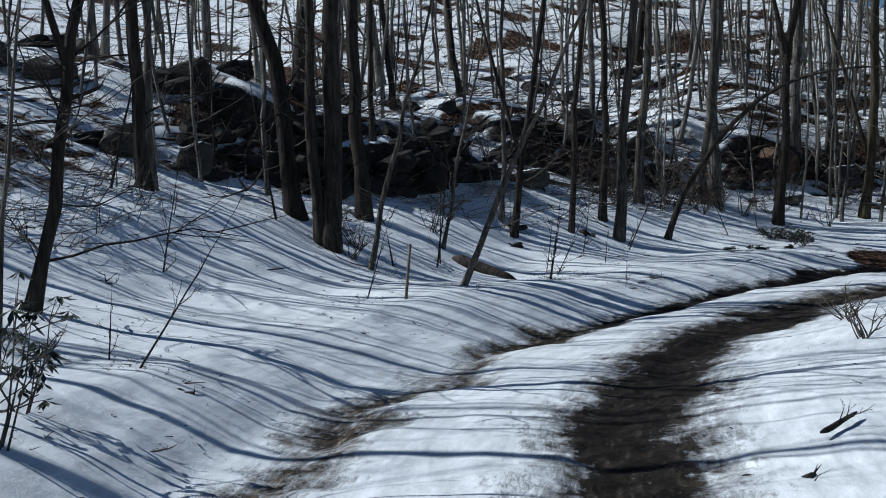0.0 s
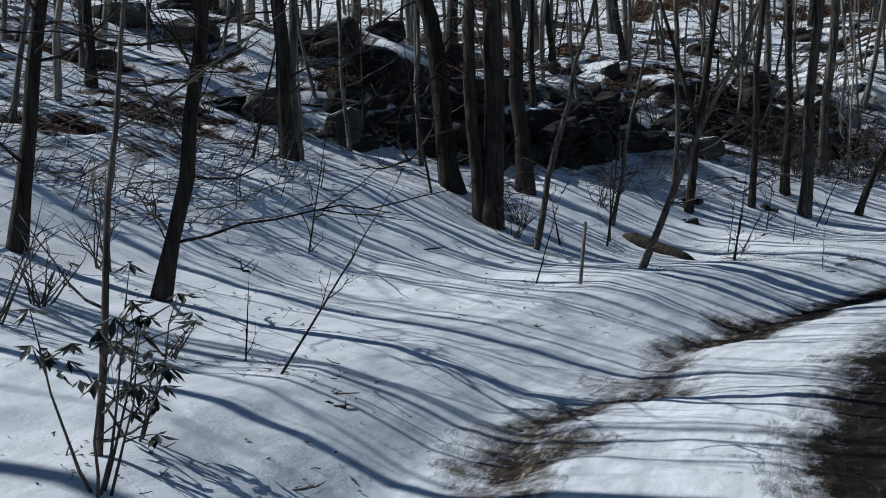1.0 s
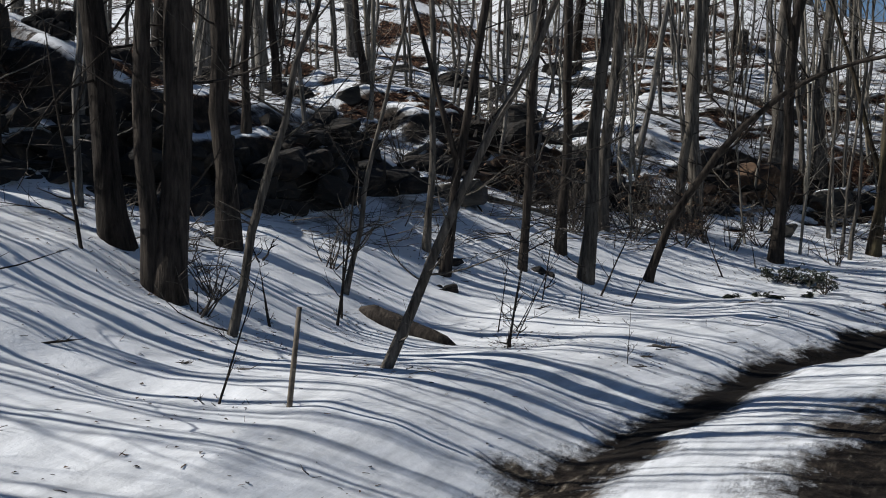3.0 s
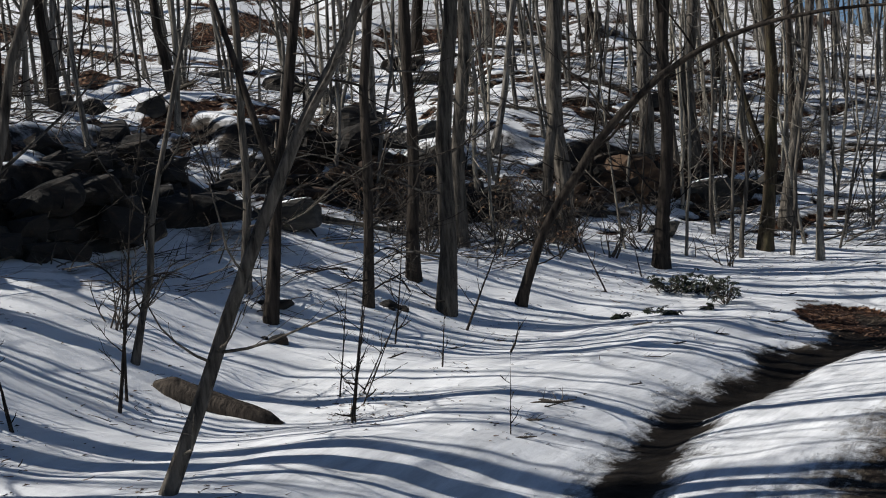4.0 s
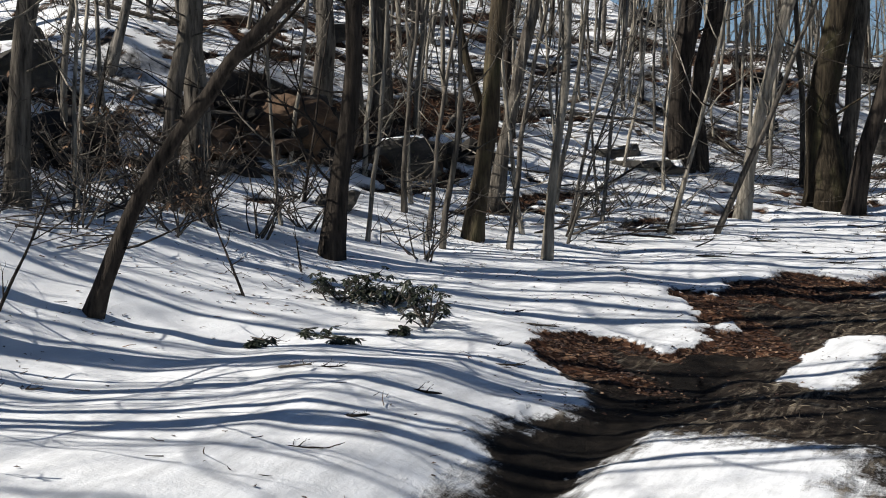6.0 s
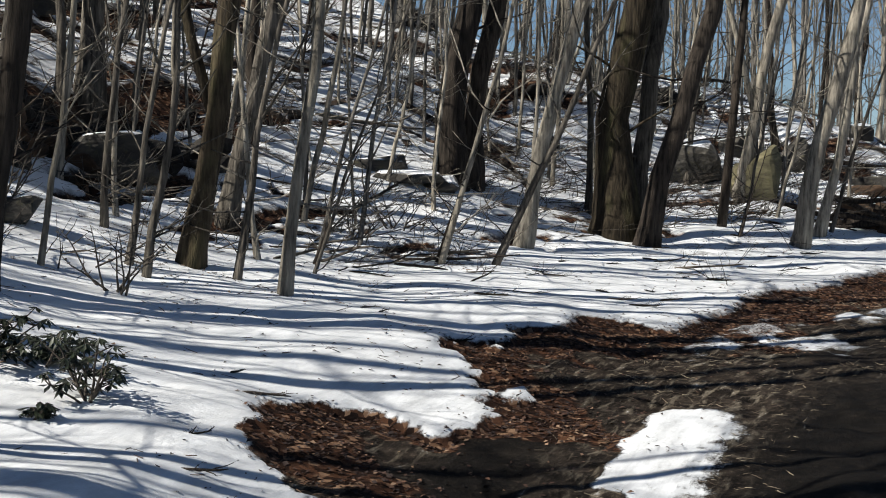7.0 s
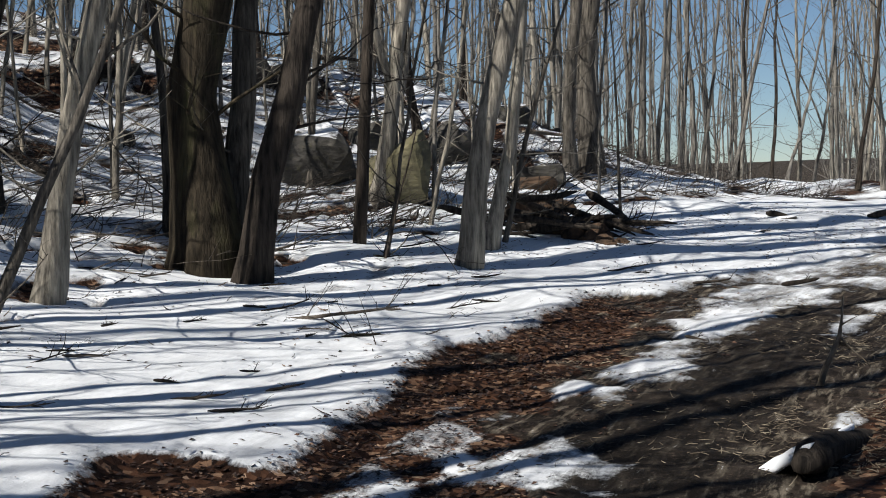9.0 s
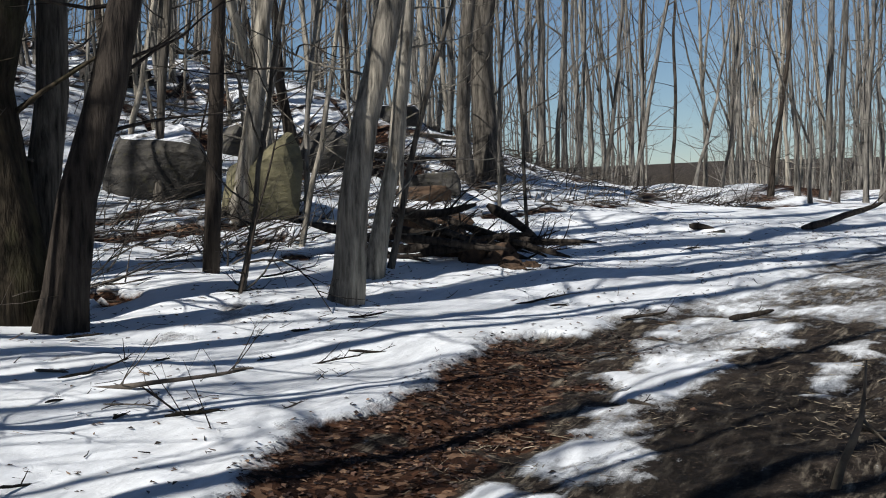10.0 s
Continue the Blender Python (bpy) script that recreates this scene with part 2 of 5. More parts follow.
    # needles and bark crumbs on the old snow, and a film of grey dirt and painted shade
    fleck = calc(t, "MULTIPLY", calc(t, "SUBTRACT", noise_node(t, place, 95, 3, 0.6), 0.69), 14.0, True)
    snow = mix(t, calc(t, "MULTIPLY", fleck, 0.8), snow, (0.06, 0.045, 0.032, 1))
    grime_shade = calc(t, "MULTIPLY", calc(t, "SUBTRACT", noise_node(t, lane.outputs[0], 1.6, 8, 0.7), 0.34), 2.2, True)
    # stronger beside the track: the bank's dimmer light is put into the snow colour
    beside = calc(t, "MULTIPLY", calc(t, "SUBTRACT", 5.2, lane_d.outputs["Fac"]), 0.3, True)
    snow = mix(t, calc(t, "MULTIPLY", grime_shade, calc(t, "ADD", 0.12, calc(t, "MULTIPLY", beside, 0.88))), snow, (0.36, 0.37, 0.385, 1))
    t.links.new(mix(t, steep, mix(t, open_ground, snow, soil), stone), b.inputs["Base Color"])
    t.links.new(calc(t, "SUBTRACT", 0.75, calc(t, "MULTIPLY", open_ground, 0.12)), b.inputs["Roughness"])
    t.links.new(calc(t, "SUBTRACT", 0.2, calc(t, "MULTIPLY", open_ground, 0.16)), b.inputs["Specular IOR Level"])
    h = calc(t, "ADD", calc(t, "MULTIPLY", fine, 0.25), calc(t, "MULTIPLY", mid, 0.8))
    h = calc(t, "ADD", h, calc(t, "MULTIPLY", calc(t, "MULTIPLY", cell, is_leaf), 0.7))
    bump(t, b, calc(t, "ADD", h, calc(t, "MULTIPLY", calc(t, "MULTIPLY", calc(t, "ADD", mid, calc(t, "ADD", crumbs, streak)), open_ground), 1.3)), 0.5, 0.022)
    return m


def make_bark(name, dark, light, moss=0.0):
    m, t, b = material(name)
    c = t.nodes.new("ShaderNodeTexCoord").outputs["Object"]
    ridges = noise_node(t, stretched(t, c, 26, 26, 3.2), 1.0, 5, 0.65)
    patches = noise_node(t, stretched(t, c, 5, 5, 1.6), 1.0, 4, 0.6)
    col = ramp(t, ridges, [(0.32, dark), (0.68, light)])
    rnd = t.nodes.new("ShaderNodeObjectInfo").outputs["Random"]
    shade = calc(t, "ADD", 0.72, calc(t, "MULTIPLY", rnd, 0.56))
    pale = ramp(t, patches, [(0.45, (1, 1, 1)), (0.7, (1.5, 1.5, 1.45))])
    mul = t.nodes.new("ShaderNodeVectorMath")
    mul.operation = "MULTIPLY"
    t.links.new(col, mul.inputs[0])
    t.links.new(pale, mul.inputs[1])
    sc = t.nodes.new("ShaderNodeVectorMath")
    sc.operation = "SCALE"
    t.links.new(mul.outputs[0], sc.inputs[0])
    t.links.new(shade, sc.inputs["Scale"])
    out = sc.outputs[0]
    if moss:
        mk = calc(t, "MULTIPLY", calc(t, "SUBTRACT", patches, 0.5), 6 * moss, True)
        out = mix(t, mk, out, (0.075, 0.078, 0.032, 1))
    t.links.new(out, b.inputs["Base Color"])
    b.inputs["Roughness"].default_value = 0.9
    b.inputs["Specular IOR Level"].default_value = 0.15
    bump(t, b, ridges, 1.0, 0.03)
    return m


def make_rock(name="grey_rock", tones=((0.018, 0.017, 0.016), (0.06, 0.055, 0.048), (0.14, 0.126, 0.105)), growth=(0.10, 0.09, 0.04, 1), snow_from=0.78):
    m, t, b = material(name)
    c = t.nodes.new("ShaderNodeTexCoord").outputs["Object"]
    n1, n2 = noise_node(t, stretched(t, c, 1, 1, 3), 2.6, 7), noise_node(t, c, 14)
    col = ramp(t, n1, list(zip((0.3, 0.55, 0.75), tones)))
    moss = calc(t, "MULTIPLY", calc(t, "SUBTRACT", n2, 0.55), 5.0, True)
    up = t.nodes.new("ShaderNodeSeparateXYZ")
    t.links.new(t.nodes.new("ShaderNodeNewGeometry").outputs["Normal"], up.inputs[0])
    lain = calc(t, "ADD", up.outputs["Z"], calc(t, "MULTIPLY", calc(t, "SUBTRACT", noise_node(t, c, 5.0), 0.5), 0.9))
    lain = calc(t, "MULTIPLY", calc(t, "SUBTRACT", lain, snow_from), 7.0, True)
    t.links.new(mix(t, lain, mix(t, calc(t, "MULTIPLY", moss, 0.6), col, growth), (0.84, 0.85, 0.87, 1)), b.inputs["Base Color"])
    b.inputs["Roughness"].default_value = 0.92
    bump(t, b, calc(t, "ADD", n1, calc(t, "MULTIPLY", n2, 0.4)), 0.9, 0.05)
    return m


def make_plain(name, a, c2, scale=18.0, rough=0.85):
    m, t, b = material(name)
    c = t.nodes.new("ShaderNodeTexCoord").outputs["Object"]
    t.links.new(ramp(t, noise_node(t, c, scale), [(0.35, a), (0.7, c2)]), b.inputs["Base Color"])
    b.inputs["Roughness"].default_value = rough
    return m


GROUND = make_ground()
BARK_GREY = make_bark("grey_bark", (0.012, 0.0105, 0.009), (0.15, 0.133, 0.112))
# lighter copy of the grey bark: sun on the hill trunks put into colour
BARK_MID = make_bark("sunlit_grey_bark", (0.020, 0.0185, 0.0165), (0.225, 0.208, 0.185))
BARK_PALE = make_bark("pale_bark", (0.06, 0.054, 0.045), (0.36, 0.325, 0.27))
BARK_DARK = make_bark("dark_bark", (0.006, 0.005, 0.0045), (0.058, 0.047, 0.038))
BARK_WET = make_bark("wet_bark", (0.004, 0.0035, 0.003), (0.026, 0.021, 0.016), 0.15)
BARK_MOSS = make_bark("mossy_bark", (0.010, 0.008, 0.006), (0.07, 0.055, 0.036), 0.35)
ROCK = make_rock()
TWIG = make_plain("dry_twig", (0.035, 0.028, 0.022), (0.11, 0.09, 0.07))


def make_litter(name, stops):
    """Each scrap takes its own shade."""
    m, t, b = material(name)
    g = t.nodes.new("ShaderNodeNewGeometry")
    t.links.new(ramp(t, g.outputs["Random Per Island"], stops), b.inputs["Base Color"])
    b.inputs["Roughness"].default_value = 0.8
    return m


DEAD_LEAF = make_litter("dead_leaf", [(0.0, (0.010, 0.008, 0.006)), (0.5, (0.03, 0.018, 0.011)), (0.85, (0.09, 0.05, 0.027)), (1.0, (0.24, 0.16, 0.1))])
RED_LEAF = make_litter("russet_leaf", [(0.0, (0.010, 0.006, 0.005)), (0.45, (0.032, 0.015, 0.010)), (0.85, (0.085, 0.040, 0.023)), (1.0, (0.26, 0.17, 0.11))])
STRAW = make_litter("dry_grass", [(0.0, (0.05, 0.038, 0.026)), (0.6, (0.14, 0.11, 0.075)), (1.0, (0.34, 0.29, 0.21))])
WITHERED = make_litter("withered_leaf", [(0.0, (0.05, 0.026, 0.013)), (0.6, (0.15, 0.085, 0.045)), (1.0, (0.34, 0.22, 0.13))])
GREEN_LEAF = make_plain("leathery_green_leaf", (0.012, 0.018, 0.010), (0.04, 0.048, 0.026), 7.0, 0.5)
SNOW = make_plain("snow_cap", (0.80, 0.82, 0.85), (0.87, 0.87, 0.87), 5.0, 0.75)
WOOD = make_plain("weathered_wood", (0.06, 0.048, 0.035), (0.22, 0.18, 0.13), 14.0)

# ---------------------------------------------------------------- ground
# patches of snow left on the thawed track: s, d, half length, half width
SNOW_LEFT = [(28.35, .52, .3, .36), (30.7, .6, .4, .22), (28.25, .6, .4, .3), (29.95, .8, .18, .13), (25.3, 1.5, .2, .1), (32.6, .8, .7, .2), (34.0, .75, .8, .28), (29.3, -.66, .5, .06), (33.2, -.1, .7, .12)]


def cover(x, y, s, d):
    """How bare of snow the ground is, how much of that is leaf litter, and how wet and shaded it is."""
    w1, w2, w3 = grain(x, y, .55, 11) - .5, grain(x, y, 1.6, 12) - .5, grain(x, y, .2, 34) - .5
    wob = d + .22 * w1 + .3 * w2 * step(23, 20, s) + .14 * w3
    left = np.interp(s, [-20, 0, 9, 13, 15, 17, 19, 24], [.85, .85, .82, .9, .75, .72, 1.0, 1.15])
    rag = .8 + .5 * grain(s * .4, d, .12, 31) * grain(x, y, .5, 32)
    rut_l = np.exp(-((np.where(s > 14, d + .2 * w1 + .14 * w3, wob + .3 * w1) - left) / np.interp(s, [8, 13, 16, 20], [.36, .30, .31, .32])) ** 2) * np.interp(s, [-10, 8, 12, 14.5, 24], [.8, .8, .85, 1.05, 1.1]) * np.where(s > 14, 1, rag)
    rut_r = np.exp(-((wob + .85) / .55) ** 2) * np.interp(s, [-10, 6, 12, 15, 18, 22], [1.1, 1.1, 1.15, 1.3, 1.3, 1.2]) * rag
    # thawed stretch
    sw = s + .55 * w1 + .55 * w3 + .3 * (grain(x, y, .11, 36) - .5)
    edge = np.interp(sw, [21, 22, 22.8, 23.6, 24.0, 24.3, 24.5, 24.8, 25.5, 26.1, 26.4, 26.9, 27.4, 27.8, 28.4, 29.3, 30.5, 31.2, 32.7, 33.6, 36], [.9, 1.1, 1.5, 2.2, 2.35, 2.0, 1.5, 1.38, 1.75, 2.4, 2.1, 1.85, 1.95, 1.45, 1.5, 1.6, 1.93, 1.8, 1.9, 1.6, 1.2])
    thaw = step(.16, -.10, wob - edge) * step(21.0, 22.8, s) * step(-1.9, -1.3, d)
    late = step(33.0, 36.5, s)
    thaw = thaw * (1 - .6 * late * step(.9, .5, w1 + .5 + .4 * (d > 0))) * (1 - late * .3)
    side = np.interp(s, [23.3, 23.7, 25.4, 25.9], [.1, .58, .76, .3]) + .12 * w3
    island = step(-.02, .09, side - d) * step(-.12, .3, d + .3 * w1 + .2 * w3) * step(23.3, 23.6, s) * step(25.9, 25.5, s)
    scraps = step(.46, .76, .6 * grain(s * .45, d, .45, 13) + .4 * grain(s * .6, d, .1, 33)) * step(.35, .6, grain(x, y, .3, 35) + .2) * np.maximum(.7 * step(.2, .8, d) * step(1.5, 1.1, d), .6 * step(-.15, -.5, d)) * step(25.5, 27, s)
    patch = np.zeros_like(d)
    for ps, pd, ls, ld in SNOW_LEFT:
        patch = np.maximum(patch, step(1.7, .35, np.hypot((s - ps) / ls, (d - pd) / ld) + .8 * w1 + 1.2 * w3 + .7 * (grain(x, y, .09, 37) - .5)))
    thaw = thaw * (1 - .9 * island * (.45 + .55 * step(-.05, .45, d + .2 * w1))) - .75 * scraps * thaw - np.where(s > 27, .66, .85) * patch * thaw
    bare = np.maximum(np.maximum(rut_l, rut_r) * step(27, 23, s), thaw)
    right = step(-.35, -1.0, d) * step(26.5, 28.5, s) * step(-4, -2.2, d) * .8
    bare = np.maximum(bare, right * step(.3, .6, grain(x, y, .8, 14)) * (1 - patch))
    tyre = .5 * np.exp(-((np.abs(wob) - .85) / .3) ** 2) * step(32, 34, s) * (.6 + grain(x, y, 1.2, 15))
    bare = np.maximum(bare, tyre)
    # patches up the hill, drawn out along the slope
    n = .40 * grain(s * .5, d * 1.2, .6, 16) + .35 * grain(s * .6, d * 1.5, .34, 17) + .25 * grain(s * .7, d * 1.3, .13, 19)
    hill = step(.58 - .03 * step(24, 28, s), .65 - .03 * step(24, 28, s), n) * step(4.6, 7.0, d + 2.2 * step(24, 31, s))
    bare = np.maximum(bare, .95 * hill)
    n = grain(x, y, 2.2, 18)
    bare = np.maximum(bare, .7 * step(.62, .8, n) * step(-3, -7, d))
    away = step(60, 110, np.hypot(x, y - 8))
    bare = np.maximum(bare, away)
    strip = step(edge - .95, edge - .4, wob + .7 * w1 + .5 * w3) * step(22.5, 23.6, s) * step(34, 32, s)
    leaf = np.clip(np.maximum(np.maximum(strip, hill), right) * (1 - away), 0, 1)
    # wet mud; shade over the right rut and lane is painted in too
    wet = np.maximum(np.clip(rut_l * step(13, 15.5, s) * step(27, 24, s), 0, 1), .7 * rut_r * step(20, 13, s))
    wet = np.maximum(wet, .6 * step(.55, .2, np.abs(d - .1)) * step(26, 28, s) * step(35, 31, s))
    wet = np.maximum(wet, step(.85, .3, np.abs(d + .6)) * step(21, 23, s) * step(28.5, 26.5, s))
    return np.clip(bare, 0, 1), leaf, np.clip(wet, 0, 1)


def axis(lo, hi, fine, out):
    mid = np.arange(lo, hi + fine, fine)
    grow = fine * 1.13 ** np.arange(1, 200)
    grow = np.cumsum(grow)
    grow = grow[grow < out]
    return np.r_[lo - grow[::-1], mid, mid[-1] + grow]


def surface(gx, gy):
    """The finished ground with its snow depth, ruts and clods, and its cover."""
    z, s, d = land(gx, gy)
    bare, leaf, wet = cover(gx, gy, s, d)
    deep = np.interp(s, [12, 15, 23, 25], [.03, .03, .04, .055]) * step(.9, .2, bare + .22 * (grain(gx, gy, .3, 21) - .5)) * (1 - .8 * step(22.5, 23.5, s) * step(1.5, 1.0, d)) + .02 * (grain(gx, gy, .23, 22) - .5) + .03 * (grain(gx, gy, .6, 23) - .5)
    clods = (.035 * (grain(gx, gy, .16, 24) - .5) + .025 * (grain(s * .3, d, .14, 26) - .5)) * bare
    ruts = -.035 * np.exp(-((np.abs(d - .1) - .9) / .2) ** 2) * step(27, 22, s)
    trench = -.02 * np.exp(-((d + .12 * (grain(gx, gy, .4, 27) - .5) - np.interp(s, [15, 17, 19, 24], [.75, .72, 1.0, 1.15])) / .34) ** 2) * step(13, 15, s) * step(25, 23, s)
    near = step(60, 30, np.hypot(gx, gy - 8))
    return z + (deep + clods + ruts + trench - .05) * near, bare, leaf, wet, s, d


def ground_height(x, y):
    return surface(x, y)[0]


def build_ground():
    xs, ys = axis(-7.0, 11.0, .06, 1500), axis(-12.5, 21.0, .065, 1500)
    gx, gy = np.meshgrid(xs, ys)
    z, bare, leaf, wet, s, d = surface(gx, gy)
    me = bpy.data.meshes.new("ground")
    ny, nx = gx.shape
    me.vertices.add(nx * ny)
    me.vertices.foreach_set("co", np.stack([gx, gy, z], -1).ravel())
    i = np.arange(nx * ny).reshape(ny, nx)
    quads = np.stack([i[:-1, :-1], i[:-1, 1:], i[1:, 1:], i[1:, :-1]], -1).reshape(-1, 4)
    me.loops.add(quads.size)
    me.loops.foreach_set("vertex_index", quads.ravel())
    me.polygons.add(len(quads))
    me.polygons.foreach_set("loop_start", np.arange(0, quads.size, 4))
    me.polygons.foreach_set("use_smooth", np.ones(len(quads), bool))
    for name, values in (("bare", bare), ("leaf", leaf), ("wet", wet), ("lane_s", s), ("lane_d", d)):
        me.attributes.new(name, "FLOAT", "POINT").data.foreach_set("value", values.ravel())
    me.update()
    me.validate()
    me.materials.append(GROUND)
    return tagged(new("ground", me), "snow-covered woodland ground with a muddy thawing vehicle track", "ground", kind="structure")


build_ground()


def height(x, y):
    return float(ground_height(np.array([x]), np.array([y]))[0])


# ---------------------------------------------------------------- trees
def part(name, bm, mat, parent, label=""):
    me = bpy.data.meshes.new(name)
    if isinstance(bm, tuple):
        me.from_pydata(bm[0], [], bm[1])
    else:
        bm.to_mesh(me)
        bm.free()
    me.polygons.foreach_set("use_smooth", np.ones(len(me.polygons), bool))
    me.materials.append(mat)
    ob = new(name, me)
    ob.parent = parent
    return tagged(ob, label) if label else ob


def tube(verts, faces, path, radii, sides, rough=0.0, rng=None):
    """Adds a tapering tube along a path to lists of vertices and faces."""
    first = len(verts)
    run = (path[-1] - path[0]).normalized()
    side = min((Vector((1, 0, 0)), Vector((0, 1, 0)), Vector((0, 0, 1))), key=lambda q: abs(q.dot(run)))
    for k, (p, r) in enumerate(zip(path, radii)):
        a = path[min(k + 1, len(path) - 1)] - path[max(k - 1, 0)]
        a.normalize()
        u = side - a * side.dot(a)
        if u.length < .1:
            u = Vector((0, 1, 0)) - a * a.y
        u.normalize()
        v = a.cross(u)
        for n in range(sides):
            w = math.tau * n / sides
            q = r * (1 + (rough * (rng.random() - .5) if rough else 0))
            verts.append(p + (u * math.cos(w) + v * math.sin(w)) * q)
    for k in range(len(path) - 1):
        for n in range(sides):
            a, b = first + k * sides + n, first + k * sides + (n + 1) % sides
            faces.append((a, b, b + sides, a + sides))
    faces.append(tuple(range(first + (len(path) - 1) * sides, first + len(path) * sides)))
    faces.append(tuple(range(first + sides - 1, first - 1, -1)))


def limb_path(start, way, length, bends, wander, rise, rng):
    path, p, w = [start.copy()], start.copy(), way.normalized()
    for k in range(bends):
        w = (w + Vector((rng.uniform(-1, 1), rng.uniform(-1, 1), rng.uniform(-1, 1))) * wander + Vector((0, 0, rise))).normalized()
        p = p + w * (length / bends)
        path.append(p.copy())
    return path


def on_path(path, f):
    f = min(max(f, 0), .999) * (len(path) - 1)
    k = int(f)
    return path[k].lerp(path[k + 1], f - k)


def make_tree(dia, tall, lean, bark, seed, low=0.35, limbs=12, bend=0.06, sides=11, label="", category="tree", flare=0.45, arch=None, name="tree", twig=True, low_twigs=7, forks=0, sprawl=0):
    rng = random.Random(seed)
    base = new(name)
    n = 22 if tall > 5 else 12
    turn, wave = rng.uniform(0, math.tau), rng.uniform(1.1, 2.2)
    path, off, drift = [], Vector((0, 0, 0)), Vector((0, 0, 0))
    for k in range(n + 1):
        h = -.25 + (tall + .25) * (k / n) ** 1.15
        drift += Vector((rng.uniform(-1, 1), rng.uniform(-1, 1), 0)) * bend * tall / n
        off += drift * (1.0 / n) * 2
        q = Vector((lean[0] * h, lean[1] * h, h)) + off * max(h, 0) / max(tall, 1)
        crook = dia * min(max(h, 0) / .8, 1)
        q += Vector((math.sin(h * wave + turn) + rng.uniform(-.5, .5), math.cos(h * wave * .8 + turn * 2) + rng.uniform(-.5, .5), 0)) * crook * (.28 if dia > .08 else .55)
        if arch:
            f = max(h, 0) / tall
            q += Vector((arch[0], arch[1], arch[2])) * f * f
        path.append(q)
    radii = []
    for k, q in enumerate(path):
        h = max(-.25 + (tall + .25) * (k / n) ** 1.15, 0)
        r = dia / 2 * max(1 - h / tall, .04) ** .75 * rng.uniform(.93, 1.07)
        radii.append(r * (1 + flare * math.exp(-h / (dia * 1.1))))
    v, f = [], []
    tube(v, f, path, radii, sides, .10 if dia > .1 else 0, rng)
    lobes, spin = rng.choice((3, 4, 5)), rng.uniform(0, math.tau)
    for k, q in enumerate(path):
        grip = math.exp(-max(q.z, 0) / (dia * .9)) if dia > .1 else 0
        for i in range(sides if grip > .03 else 0):
            j = k * sides + i
            v[j] = q + (v[j] - q) * (1 + .4 * grip * max(0, math.cos(lobes * math.tau * i / sides + spin)))
    part("trunk", (v, f), bark, base)
    v, f = [], []
    for k in range(sprawl):
        w = rng.uniform(0, math.tau)
        length = rng.uniform(.7, 2.0) * min(1, tall / 3)
        r = min(max(.007, dia * .11), .012)
        lp = limb_path(on_path(path, rng.uniform(.35, 2.3) / tall + .05), Vector((math.cos(w), math.sin(w), rng.uniform(-.1, .9))), length, 7, .3, rng.uniform(-.08, .1), rng)
        tube(v, f, lp, [r * (1 - .8 * i / 7) + .001 for i in range(8)], 5)
        for j in range(4):
            sp = limb_path(on_path(lp, rng.uniform(.2, .95)), (lp[-1] - lp[0]).normalized() + Vector((rng.uniform(-1, 1), rng.uniform(-1, 1), rng.uniform(-.3, .6))), length * rng.uniform(.2, .5), 4, .22, .03, rng)
            tube(v, f, sp, [r * .5, r * .45, r * .35, r * .25, .001], 4)
            tp = limb_path(on_path(sp, rng.uniform(.3, .8)), Vector((rng.uniform(-1, 1), rng.uniform(-1, 1), .2)), length * .15, 2, .2, 0, rng)
            tube(v, f, tp, [r * .3, r * .2, .001], 3)
    for k in range(forks):
        fr = rng.uniform(.12, .42)
        w = rng.uniform(0, math.tau)
        r = dia / 2 * (1 - fr) ** .75 * rng.uniform(.5, .8)
        fp = limb_path(on_path(path, fr), Vector((math.cos(w) * .38, math.sin(w) * .38, 1)), tall * rng.uniform(.4, .62), 8, .09, .06, rng)
        tube(v, f, fp, [r * (1 - .9 * i / 8) + .003 for i in range(9)], 6)
        for j in range(9 if sides > 5 else 6):
            a, w2 = on_path(fp, rng.uniform(.25, 1)), rng.uniform(0, math.tau)
            sp = limb_path(a, Vector((math.cos(w2), math.sin(w2), rng.uniform(.3, 1.3))), tall * rng.uniform(.06, .16), 4, .22, .06, rng)
            tube(v, f, sp, [r * .3, r * .24, r * .17, r * .1, .002], 3)
            for i in range(2 if sides > 5 else 1):
                tp = limb_path(on_path(sp, rng.uniform(.3, 1)), (sp[-1] - sp[0]).normalized() + Vector((rng.uniform(-1, 1), rng.uniform(-1, 1), rng.uniform(-.3, .5))), tall * .045, 2, .25, .05, rng)
                tube(v, f, tp, [r * .1, r * .07, .0015], 3)
    for k in range(limbs + low_twigs):
        fr = low + (1 - low) * (k + rng.random()) / limbs if k < limbs else rng.uniform(.08, low)
        dead = k >= limbs
        start = on_path(path, fr)
        w = rng.uniform(0, math.tau)
        up = rng.uniform(.35, 1.1) if not dead else rng.uniform(-.1, .5)
        length = (tall * rng.uniform(.16, .34) * (1.15 - .7 * fr)) if not dead else rng.uniform(.4, 1.3) * min(1, tall / 7)
        r = min(dia * .18 * (1.1 - fr), .038) if not dead else max(.006, dia * .05)
        lp = limb_path(start, Vector((math.cos(w), math.sin(w), up)), length, 5, .22, .10, rng)
        tube(v, f, lp, [r * (1 - .85 * i / 5) + .002 for i in range(6)], 4)
        for j in range((5 if dia > .15 else 3) if not dead else 2):
            a = on_path(lp, rng.uniform(.25, 1))
            w2 = rng.uniform(0, math.tau)
            way = (lp[-1] - lp[0]).normalized() + Vector((math.cos(w2), math.sin(w2), rng.uniform(-.3, .7))) * .8
            sp = limb_path(a, way, length * rng.uniform(.3, .55), 3, .25, .06, rng)
            r2 = max(r * .36, .0025)
